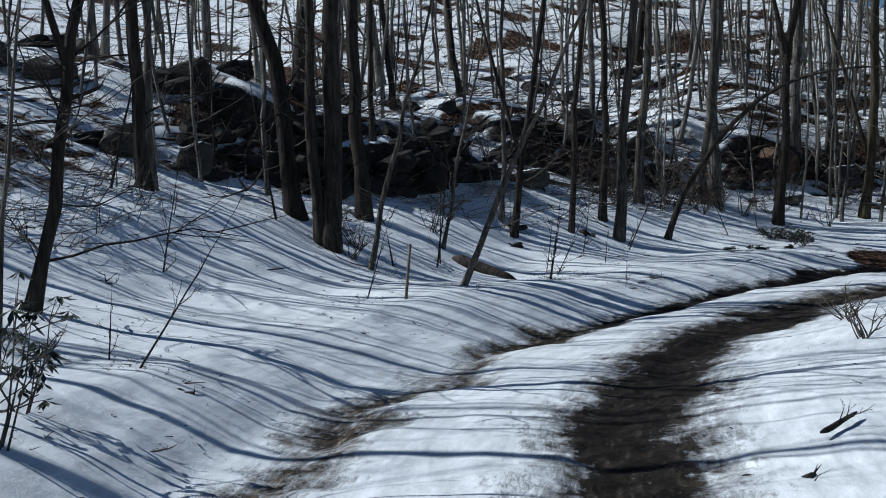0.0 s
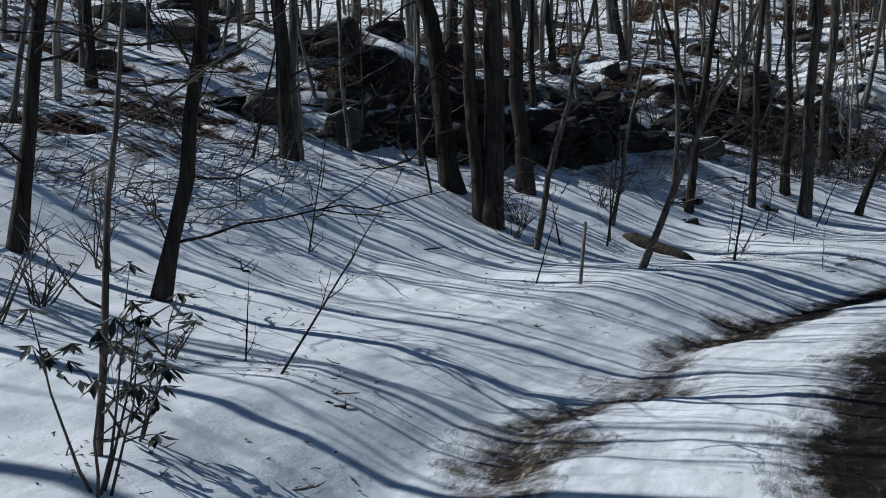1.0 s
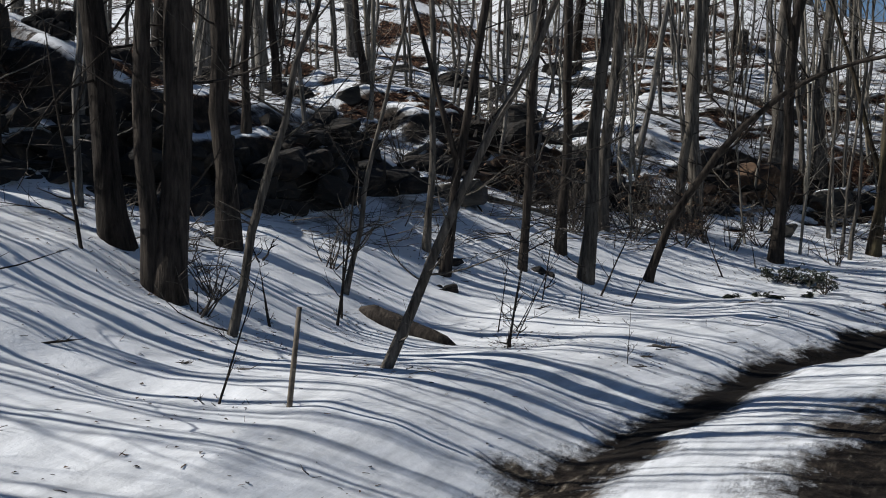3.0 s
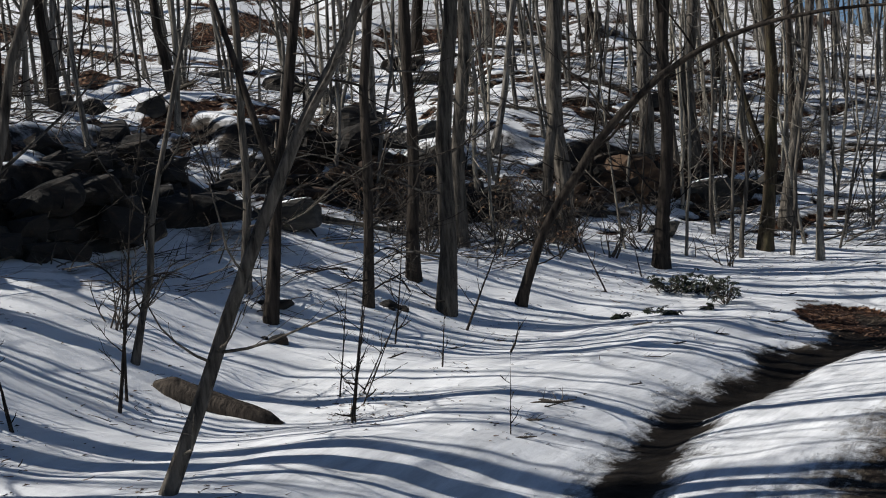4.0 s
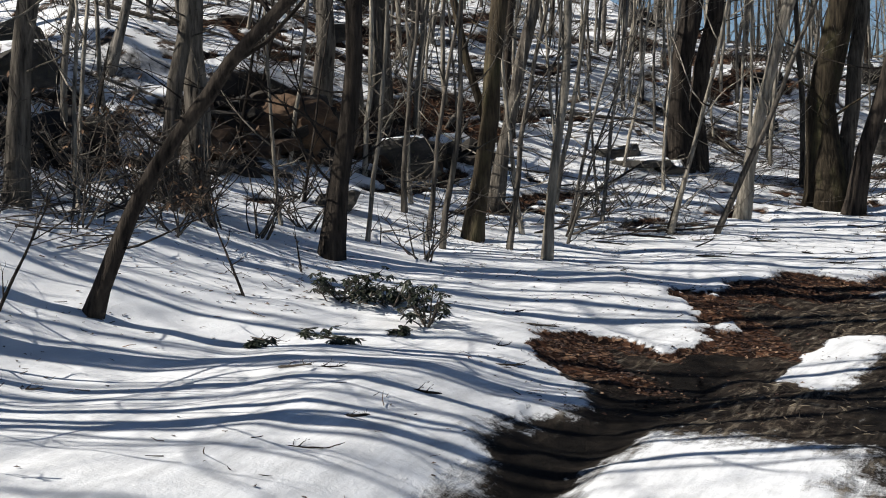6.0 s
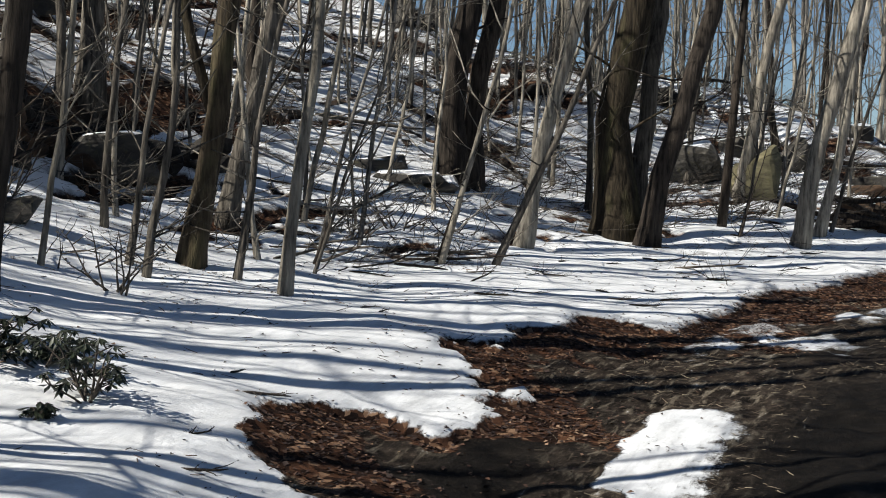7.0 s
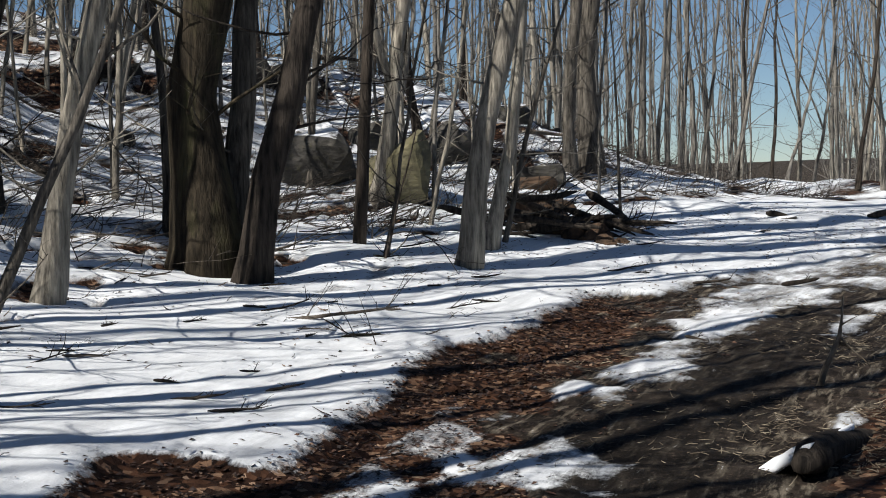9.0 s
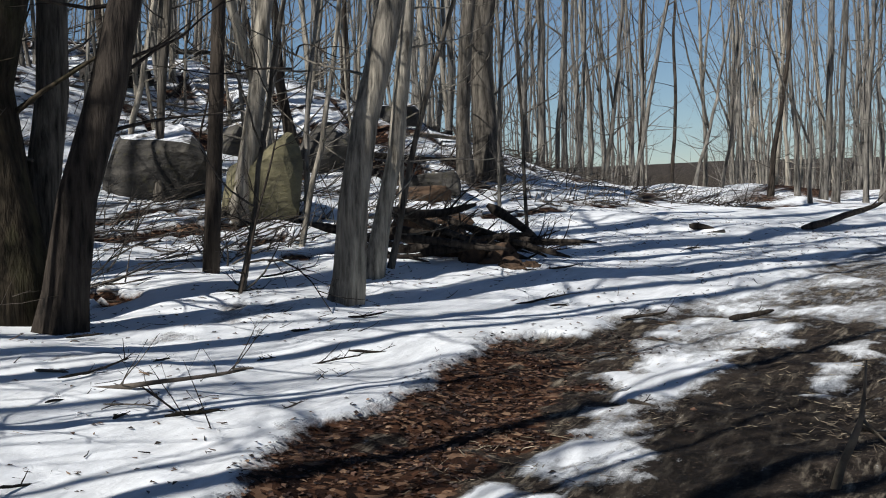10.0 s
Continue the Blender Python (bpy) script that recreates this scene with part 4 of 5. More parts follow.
# stems of the upper slope carry little crown
BACK = [make_tree(dia, tall, lean, bark, 320 + k, label="bare forest tree high on the snowy hill", low=.6, limbs=3, low_twigs=4, bend=.06, sides=7)
        for k, (dia, tall, lean, bark) in enumerate([(.13, 12, (.03, .02), BARK_MID), (.09, 10, (.05, .0), BARK_MID), (.17, 13, (.0, .03), BARK_MID), (.07, 8, (-.03, .04), BARK_MID)])]
for k, ob in enumerate(BACK):
    stand(ob, -14.0 - .9 * k, -1.0 + 4.1 * k)
far_woods("hill_woods", 190, (-45, 10, -40, 60), lambda s, d, x, y: (13 < d < 36 and 0 < s < 45) or (6.5 < d < 26 and -25 < s <= -2), 31, "dense bare woods further up the snowy hill", BACK + POLES)
far_woods("pole_thicket", 80, (-14, 9, -8, 34), lambda s, d, x, y: 7.5 < d < 13.5 and (27 < s < 40 or 8 < s < 14), 33, "thin bare pole trees crowding the snowy hill", POLES)
far_woods("upper_pole_thicket", 60, (-20, 4, -10, 26), lambda s, d, x, y: 10 < d < 16 and 13 < s < 28, 34, "thin bare pole trees on the upper hill", POLES)
CREST = [make_tree(dia, tall, lean, bark, 340 + k, label="slender bare tree of the thicket beyond the crest", low=.25, limbs=7, low_twigs=2, bend=.12, sides=5, twig=False, forks=k % 2)
         for k, (dia, tall, lean, bark) in enumerate([(.15, 12, (.03, .02), BARK_MID), (.09, 10, (.06, .0), BARK_PALE), (.11, 11, (.0, .05), BARK_MID), (.07, 9, (-.05, .04), BARK_MID)])]
for k, ob in enumerate(CREST):
    stand(ob, 24.0 + 1.7 * k, 30.0 + 1.3 * k)
far_woods("crest_woods", 640, (8, 62, 8, 70), lambda s, d, x, y: (s > 42 and 3.2 < d < 34 and (s > 47 or d > 8) and abs(math.atan2(y - 8.4, x - 2.4) - .975) > .03) or (s > 12 and -30 < d < -9 and x > 9), 32, "thicket of bare grey trees beyond the crest", CREST)


# ---------------------------------------------------------------- rocks, logs, shrubs
ROCK_LABELS = {"boulder": "weathered grey boulder half sunk in the snow", "ledge": "dark broken rock ledge with snow on its top",
               "mossy": "yellowish lichen-covered boulder among tree trunks", "mound": "mound of brown leaves and earth on the slope", "rootmass": "upturned brown root mass and earth in the snow"}


def boulder(x, y, wide, tall, turn, seed, kind):
    r = random.Random(seed)
    if kind == "ledge":
        tall = min(tall, .62 * wide)
    base = new({"ledge": "rock_ledge", "mound": "earth_mound", "rootmass": "root_mass"}.get(kind, "boulder"))
    rugged = kind in ("ledge", "rootmass")
    # an outcrop is broken into slabs, a boulder is one stone
    pieces = [(0, 0, 1.0, 1.0)] if not rugged else [(r.uniform(-.3, -.15), r.uniform(-.1, .1), r.uniform(.5, .75), r.uniform(.6, 1.0)), (r.uniform(.1, .3), r.uniform(-.1, .1), r.uniform(.45, .7), r.uniform(.5, .9)),
                                                  (r.uniform(-.15, .15), r.uniform(-.28, -.1), r.uniform(.35, .5), r.uniform(.3, .55)), (r.uniform(-.45, .45), r.uniform(-.3, .0), r.uniform(.2, .35), r.uniform(.25, .5))]
    for ox, oy, sw, sh in pieces:
        bm = bmesh.new()
        if kind in ("boulder", "mossy", "ledge"):
            for _ in range(20):
                p = Vector((r.uniform(-1, 1), r.uniform(-1, 1), r.uniform(-1, 1)))
                p = p / max(abs(p.x), abs(p.y), abs(p.z), .2) * r.uniform(.78, 1)
                bm.verts.new((p.x * wide * sw * .5 * (1 - .12 * p.z) + ox * wide, p.y * wide * sw * .4 + oy * wide, ((p.z * .55 + .38) * tall + .12 * tall * p.x) * sh))
            hull = bmesh.ops.convex_hull(bm, input=bm.verts)
            bmesh.ops.delete(bm, geom=list({g for g in hull["geom_interior"] + hull["geom_unused"] if isinstance(g, bmesh.types.BMVert)}), context="VERTS")
            bmesh.ops.bevel(bm, geom=bm.edges[:], offset=.05 * min(wide, tall), segments=1, affect="EDGES")
            bmesh.ops.triangulate(bm, faces=bm.faces[:])
            bmesh.ops.subdivide_edges(bm, edges=[e for e in bm.edges if e.calc_length() > .2 * wide], cuts=1)
            for v in bm.verts:
                v.co *= 1 + .07 * noise.noise(v.co * (3 / wide) + Vector((seed * 1.7, 0, 0)))
        else:
            bmesh.ops.create_icosphere(bm, subdivisions=4 if wide * sw > .6 and seed < 300 else 3, radius=1.0)
            shift = Vector((r.uniform(-50, 50), r.uniform(-50, 50), r.uniform(-50, 50)))
            cuts = [(Vector((r.uniform(-1, 1), r.uniform(-1, .2), r.uniform(-.35, .8))).normalized(), r.uniform(.42, .8)) for _ in range(4 if kind == "mound" else 16)]
            deep = wide * sw * (.55 if kind != "ledge" else .8)
            for v in bm.verts:
                p = v.co.copy()
                q = p.copy()
                p *= 1 + .22 * noise.noise(q * 1.4 + shift)
                for n, k in cuts:
                    over = p.dot(n) - k - .10 * noise.noise(q * 3.5 + shift)
                    if over > 0:
                        p -= n * over * .95
                p *= 1 + .07 * noise.noise(q * 5.5 + shift) + .045 * noise.noise(q * 13 + shift)
                if rugged:
                    layer = p.z * 3.2 + 1.1 * noise.noise(q * 1.3 + shift) + p.x * .9
                    p *= 1 + .2 * (layer - math.floor(layer) - .5)
                v.co = Vector((p.x * wide * sw * .66 + ox * wide, p.y * deep * .62 + oy * wide, (p.z * .78 + .30) * tall * sh))
        rock = part("slab" if rugged else "rock", bm, {"mossy": ROCK_MOSS, "rootmass": EARTH, "mound": LEAFY_EARTH}.get(kind, ROCK if kind == "boulder" else ROCK_SHADED), base)
        rock.data.polygons.foreach_set("use_smooth", np.full(len(rock.data.polygons), kind == "mound"))
    tagged(base, ROCK_LABELS[kind], "rock")
    base.matrix_world = pose(x, y, height(x, y) - .05, 0, 0, turn)
    return base


LEAFY_EARTH = make_rock("leafy_earth", ((0.025, 0.015, 0.009), (0.09, 0.052, 0.028), (0.22, 0.135, 0.07)), (0.13, 0.07, 0.032, 1), 1.15)
EARTH = make_plain("root_earth", (0.02, 0.013, 0.009), (0.13, 0.075, 0.04), 6.0, 0.95)
# dark rock, blackened further: the ledges' shade is put into its tones
ROCK_SHADED = make_rock("shaded_ledge_rock", ((0.005, 0.0045, 0.004), (0.015, 0.0125, 0.010), (0.042, 0.031, 0.021)), (0.05, 0.028, 0.015, 1), 1.08)
ROCK_MOSS = make_rock("lichen_boulder_rock", ((0.06, 0.055, 0.035), (0.14, 0.125, 0.07), (0.24, 0.21, 0.12)), (0.17, 0.15, 0.06, 1), 1.3)

ROCK_BROWN = make_rock("leafy_brown_rock", ((0.014, 0.009, 0.006), (0.055, 0.032, 0.018), (0.17, 0.10, 0.055)), (0.13, 0.07, 0.032, 1), 1.05)

# rock outcrops and boulders: plan, width, height, seed
boulder(-9.50, -0.45, 0.80, 0.44, 30, 1, "boulder")
boulder(-6.97, -1.79, 0.53, 0.46, 30, 2, "boulder")
boulder(-6.76, -0.59, 0.67, 0.48, 30, 3, "boulder")
boulder(-8.29, 0.90, 1.18, 0.59, 29, 4, "ledge")
boulder(-7.14, -0.13, 0.51, 0.37, 29, 5, "ledge")
boulder(-7.95, 1.85, 0.72, 0.65, 29, 6, "ledge")
boulder(-7.55, 2.70, 0.74, 0.47, 29, 7, "ledge")
boulder(-5.99, 2.95, 0.98, 0.72, 29, 8, "ledge")
boulder(-5.81, 3.44, 0.80, 0.47, 29, 9, "ledge")
boulder(-5.71, 4.63, 1.27, 0.56, 29, 10, "ledge")
boulder(-6.01, 7.09, 0.80, 0.44, 29, 11, "ledge")
boulder(-5.64, 8.81, 1.28, 0.81, 29, 12, "ledge")
boulder(-6.34, 4.98, 1.17, 0.44, 29, 13, "ledge")
boulder(-8.26, 4.46, 1.20, 0.37, 29, 14, "ledge")
boulder(-5.78, 4.82, 0.71, 0.28, 16, 15, "ledge")
boulder(-5.06, 5.88, 0.76, 0.31, 16, 16, "boulder")
boulder(-4.25, 3.71, 0.38, 0.17, 16, 17, "ledge")
boulder(-3.98, 3.12, 0.31, 0.14, 16, 18, "ledge")
boulder(-3.53, 4.76, 0.32, 0.18, 16, 19, "ledge")
boulder(-4.15, 9.49, 0.96, 0.58, 16, 20, "ledge")
boulder(-3.06, 13.20, 1.01, 0.58, 16, 21, "ledge")
boulder(-2.06, 14.17, 0.96, 0.48, 16, 22, "boulder")
boulder(-3.09, 12.92, 0.80, 0.59, 1, 23, "mound")
boulder(-2.87, 13.21, 0.60, 0.38, 1, 24, "mound")
boulder(-3.25, 12.74, 0.47, 0.32, 1, 25, "mound")
boulder(-2.06, 14.46, 1.01, 0.45, 1, 26, "ledge")
boulder(-2.31, 11.54, 0.57, 0.24, 1, 27, "boulder")
boulder(0.85, 16.91, 0.90, 0.24, 1, 28, "boulder")
boulder(1.22, 16.91, 0.52, 0.21, -13, 29, "boulder")
boulder(0.56, 17.04, 0.62, 0.21, -13, 30, "boulder")
boulder(5.26, 21.36, 1.00, 0.74, -24, 31, "boulder")
boulder(6.01, 20.52, 0.79, 0.84, -24, 32, "mossy")
boulder(7.38, 22.67, 0.77, 0.65, -24, 33, "boulder")
boulder(7.07, 19.27, 0.58, 0.40, -22, 34, "rootmass")
boulder(7.09, 18.63, 0.61, 0.35, -22, 35, "rootmass")
boulder(7.17, 18.21, 0.49, 0.27, -22, 36, "rootmass")
boulder(7.29, 17.95, 0.34, 0.15, -22, 37, "rootmass")
boulder(7.84, 20.76, 0.60, 0.27, -22, 38, "rootmass")
boulder(8.10, 21.84, 0.58, 0.19, -22, 39, "mound")
boulder(8.39, 22.21, 0.74, 0.25, -24, 40, "boulder")
boulder(10.56, 20.12, 0.40, 0.08, -24, 41, "boulder")
boulder(3.56, -8.44, 0.17, 0.11, 30, 42, "ledge")
boulder(3.26, -8.38, 0.12, 0.08, 30, 43, "ledge")
# stands for a dark leafy clump, built from small ledge slabs
boulder(-0.35, -8.23, 0.18, 0.15, 36, 44, "ledge")


def place_at(s_want, d_want):
    """The plan of a place by its station and distance to the left, and the track's heading there."""
    i = int(np.clip(np.searchsorted(ROAD_S, s_want), 1, len(ROAD) - 1))
    a, b = ROAD[i - 1], ROAD[i]
    q = a + (b - a) * (s_want - ROAD_S[i - 1]) / (ROAD_S[i] - ROAD_S[i - 1]) + np.array([-(b - a)[1], (b - a)[0]]) / np.hypot(*(b - a)) * d_want
    return float(q[0]), float(q[1]), math.degrees(math.atan2((b - a)[1], (b - a)[0]))


def crag(x, y, wide, tall, turn, seed, mat):
    """A stretch of broken ledge: angular blocks wedged above one another."""
    r = random.Random(seed)
    base = new("rock_ledge")
    for k in range(r.randrange(5, 8)):
        bm = bmesh.new()
        w, dp, h = wide * r.uniform(.3, .62), wide * r.uniform(.25, .45), tall * r.uniform(.28, .6)
        turned = Euler((r.uniform(-.3, .3), r.uniform(-.25, .25), r.uniform(-.5, .5)))
        up = r.random()
        at = Vector((r.uniform(-.4, .4) * wide, (.36 * up + r.uniform(-.1, .1)) * wide - .1, up * tall * .75 + h * .1))
        for j in range(22):
            p = Vector((r.uniform(-1, 1), r.uniform(-1, 1), r.uniform(-1, 1)))
            p = p / max(abs(p.x), abs(p.y), abs(p.z), .2) * r.uniform(.8, 1)
            p = Vector((p.x * w / 2, p.y * dp / 2, p.z * h / 2))
            p.rotate(turned)
            bm.verts.new(p + at)
        hull = bmesh.ops.convex_hull(bm, input=bm.verts)
        bmesh.ops.delete(bm, geom=list({g for g in hull["geom_interior"] + hull["geom_unused"] if isinstance(g, bmesh.types.BMVert)}), context="VERTS")
        block = part("block", bm, mat, base)
        block.data.polygons.foreach_set("use_smooth", np.zeros(len(block.data.polygons), bool))
    tagged(base, "dark fractured rock ledge with leaf litter on its shelves" if mat is ROCK_SHADED else "brown ledge of earth and rock under the hill trees", "rock", "ledges on the bank")
    base.matrix_world = pose(x, y, height(x, y) - .08, 0, 0, turn)
    return base


rc = random.Random(61)
for n, (at, lip, tall) in enumerate(LEDGES):
    s_at = at[0] + .3
    while s_at < at[-1] - .2:
        face = float(np.interp(s_at, at, tall))
        for row in range(2 if face > .4 else 1):
            x, y, heading = place_at(s_at + rc.uniform(-.15, .15), float(np.interp(s_at, at, lip)) - .1 + .45 * row + rc.uniform(-.12, .12))
            crag(x, y, rc.uniform(.6, 1.05), rc.uniform(.3, .6) * (.5 + .6 * face), heading + rc.uniform(-25, 25), int(rc.random() * 1e6), ROCK_SHADED if n == 0 or rc.random() < .4 else ROCK_BROWN)
        s_at += rc.uniform(.3, .5)


def fallen_log(x, y, length, dia, turn, seed, mat, label, tilt=0.0, branches=3, lift=.3, flat=False):
    r = random.Random(seed)
    base = new("fallen_log")
    v, f = [], []
    path = limb_path(Vector((-length / 2, 0, 0)), Vector((1, 0, 0)), length, 8, .07, 0, r)
    tube(v, f, path, [dia / 2 * (1 - .45 * k / 8) * (.45 if k in (0, 8) else 1) for k in range(9)], 9, .22, r)
    part("trunk", (v, f), mat, base)
    for k in range(branches):
        v, f = [], []
        a = on_path(path, r.uniform(.2, .95))
        way = Vector((r.uniform(.1, .8), r.uniform(-1, 1), r.uniform(.1, .9) * (.2 if flat else 1)))
        bp = limb_path(a, way, length * r.uniform(.15, .4), 4, .2, .03, r)
        tube(v, f, bp, [max(dia * .12, .0035), max(dia * .10, .003), max(dia * .08, .0025), max(dia * .05, .002), .001], 5)
        for j in range(2):
            tp = limb_path(on_path(bp, r.uniform(.4, 1)), way + Vector((r.uniform(-1, 1), r.uniform(-1, 1), .2)), length * .12, 2, .2, 0, r)
            tube(v, f, tp, [dia * .05, dia * .035, .002], 3)
        part("branch", (v, f), mat, base)
    tagged(base, label, "log")
    base.matrix_world = pose(x, y, height(x, y) + dia * lift, 0, tilt, turn)
    return base


fallen_log(-3.47, 1.26, .98, .2, -4, 1, BARK_DARK, "mossy dark log lying half buried in snow", tilt=17, branches=0, lift=.28)
for k in range(22):
    rp = random.Random(400 + k)
    fallen_log(7.21 + rp.uniform(-.8, .7), 18.60 + rp.uniform(-.5, .5), rp.uniform(.5, 1.2), rp.uniform(.03, .1), -30 + rp.gauss(0, 25), 400 + k, BARK_DARK, "dark broken branch in a brush pile on snow", tilt=rp.uniform(-5, 28), branches=3, lift=rp.uniform(.5, 3.5))
rl = random.Random(12)
for k in range(110):
    s_want, d_want = rl.uniform(11, 40), rl.uniform(5.2, 13)
    i = int(np.searchsorted(ROAD_S, s_want))
    a, b = ROAD[i - 1], ROAD[i]
    n = np.array([-(b - a)[1], (b - a)[0]]) / np.hypot(*(b - a))
    q = a + n * d_want
    heading = math.degrees(math.atan2((b - a)[1], (b - a)[0]))
    length, turn = rl.uniform(.6, 2.4), heading + rl.gauss(0, 35)
    reach = np.array([math.cos(math.radians(turn)), math.sin(math.radians(turn))]) * length / 2
    rise = height(*(q + reach)) - height(*(q - reach))
    if s_want < 17 and d_want < 7:
        continue
    fallen_log(q[0], q[1], length, rl.choice((.02, .025, .03, .04, .06, .09)), turn, 40 + k, rl.choice([BARK_DARK, BARK_GREY, WOOD]),
               "fallen bare branch lying across the snowy slope", tilt=-math.degrees(math.atan2(rise, length)), branches=rl.randrange(2, 6), lift=.5)
for k in range(45):
    s_want, d_want = rl.uniform(12, 42), rl.uniform(5.5, 16)
    i = int(np.searchsorted(ROAD_S, s_want))
    a, b = ROAD[i - 1], ROAD[i]
    n = np.array([-(b - a)[1], (b - a)[0]]) / np.hypot(*(b - a))
    q = a + n * d_want
    boulder(q[0], q[1], rl.uniform(.3, 1.1), rl.uniform(.15, .5), math.degrees(math.atan2(n[1], n[0])) - 90 + rl.uniform(-30, 30), 300 + k, rl.choice(["boulder", "ledge", "ledge"]))


def leafy_shrub(x, y, tall, wide, stems, leaves, seed, mat=None, leaf_size=.075, label=""):
    """A shrub with drooping whorls of long leaves at its stem ends."""
    r = random.Random(seed)
    base = new("shrub")
    v, f = [], []
    tips = []
    for k in range(stems):
        w = r.uniform(0, math.tau)
        sp = limb_path(Vector((r.uniform(-.1, .1) * wide, r.uniform(-.1, .1) * wide, -.05)), Vector((math.cos(w) * wide / tall, math.sin(w) * wide / tall, 1.1)), tall * r.uniform(.55, 1.1), 5, .2, .05, r)
        tube(v, f, sp, [.009, .008, .006, .005, .004, .002], 4)
        tips.append(sp[-1])
        for j in range(4):
            a = on_path(sp, r.uniform(.35, .95))
            w2 = r.uniform(0, math.tau)
            tp = limb_path(a, Vector((math.cos(w2), math.sin(w2), .5)), tall * r.uniform(.12, .3), 3, .25, .05, r)
            tube(v, f, tp, [.005, .004, .003, .0015], 3)
            tips.append(tp[-1])
    part("branchwork", (v, f), TWIG, base)
    if leaves:
        v, f = [], []
        for tip in tips:
            for j in range(leaves):
                w, ln = r.uniform(0, math.tau), leaf_size * r.uniform(.7, 1.3)
                out = Vector((math.cos(w), math.sin(w), r.uniform(-1.3, .1))).normalized()
                side = out.cross(Vector((0, 0, 1))).normalized() * ln * .17
                n = len(v)
                drop = Vector((0, 0, -.12 * ln))
                v += [tip, tip + out * ln * .5 + side, tip + out * ln, tip + out * ln * .5 - side, tip + out * ln * .5 + drop]
                f += [(n, n + 1, n + 4), (n + 1, n + 2, n + 4), (n + 2, n + 3, n + 4), (n + 3, n, n + 4)]
        part("foliage", (v, f), mat or GREEN_LEAF, base, "withered brown leaves" if mat else "drooping dark green leaves")
    tagged(base, label or "low evergreen shrub with drooping leaves in snow" if leaves else "tangled bare shrub of thin twigs in snow", "shrub")
    base.matrix_world = pose(x, y, height(x, y))
    return base


leafy_shrub(.30, -10.25, .95, .35, 5, 6, 1)
leafy_shrub(-.13, -9.7, .62, .3, 4, 5, 2)
leafy_shrub(-1.58, 7.95, .40, .75, 17, 7, 3, leaf_size=.055)
leafy_shrub(-1.28, 8.1, .34, .55, 13, 7, 4, leaf_size=.055)
leafy_shrub(-.97, 7.6, .38, .34, 11, 7, 5, leaf_size=.055)
leafy_shrub(-2.45, -8.4, .45, .4, 12, 0, 6)
leafy_shrub(-1.5, -8.3, .3, .35, 9, 0, 7)
for k, (x, y) in enumerate([(-1.84, 6.41), (-1.41, 6.69), (-1.13, 7.2), (-1.6, 6.9)]):
    leafy_shrub(x, y, .14, .16, 5, 6, 20 + k, leaf_size=.055)
for k, (x, y, tall, wide) in enumerate([(-2.82, 8.95, 1.2, .8), (-3.3, 8.5, 1.0, .8), (-2.5, 9.3, .9, .6), (-3.4, 7.6, .9, .7), (-2.3, 10.2, .7, .7), (2.63, -3.53, .5, .4), (2.04, -1.73, .4, .4),
                                        (.68, 14.82, .6, .8), (.2, 14.3, .5, .7), (-1.3, 10.4, .6, .6), (-4.6, 1.9, .7, .6), (-4.2, -.6, .6, .5), (-3.9, -1.2, .5, .5), (5.1, 18.6, .5, .6), (-2.2, -8.9, .8, .6), (-3.3, -7.2, .9, .7)]):
    leafy_shrub(x, y, tall, wide, 9, 0, 60 + k)

for k, (x, y, tall, wide) in enumerate([(-3.7, 8.5, 1.1, .7), (-3.1, 9.0, .9, .7), (-4.3, 7.9, 1.0, .7), (-4.8, 7.2, .9, .7), (-2.9, 8.2, .7, .6)]):
    leafy_shrub(x, y, tall, wide, 9, 4, 160 + k, mat=WITHERED, leaf_size=.06, label="young beech brush holding withered brown leaves")
rs = random.Random(71)
for k in range(16):
    leafy_shrub(rs.uniform(-4.6, -2.2), rs.uniform(6.6, 11.5), rs.uniform(.5, 1.1), rs.uniform(.5, .9), 10, 0, 100 + k)
for k in range(14):
    s_want, d_want = rs.uniform(14, 38), rs.uniform(5.5, 9.5)
    i = int(np.searchsorted(ROAD_S, s_want))
    a, b = ROAD[i - 1], ROAD[i]
    leafy_shrub(a[0] - (b - a)[1] / np.hypot(*(b - a)) * d_want, a[1] + (b - a)[0] / np.hypot(*(b - a)) * d_want, rs.uniform(.4, 1.0), rs.uniform(.4, .8), 8, 0, 130 + k)


def stake(x, y, tall, dia, lean):
    v, f = [], []
    tube(v, f, [Vector((lean * h, 0, h)) for h in (-.1, 0, tall * .5, tall)], [dia * .55, dia * .5, dia * .46, dia * .4], 7, .12, random.Random(4))
    base = new("broken_stake")
    part("shaft", (v, f), WOOD, base)
    tagged(base, "short broken wooden stake sticking out of snow", "stake")
    base.matrix_world = pose(x, y, height(x, y), 0, 0, 25)


stake(-1.98, -3.05, .55, .035, .12)


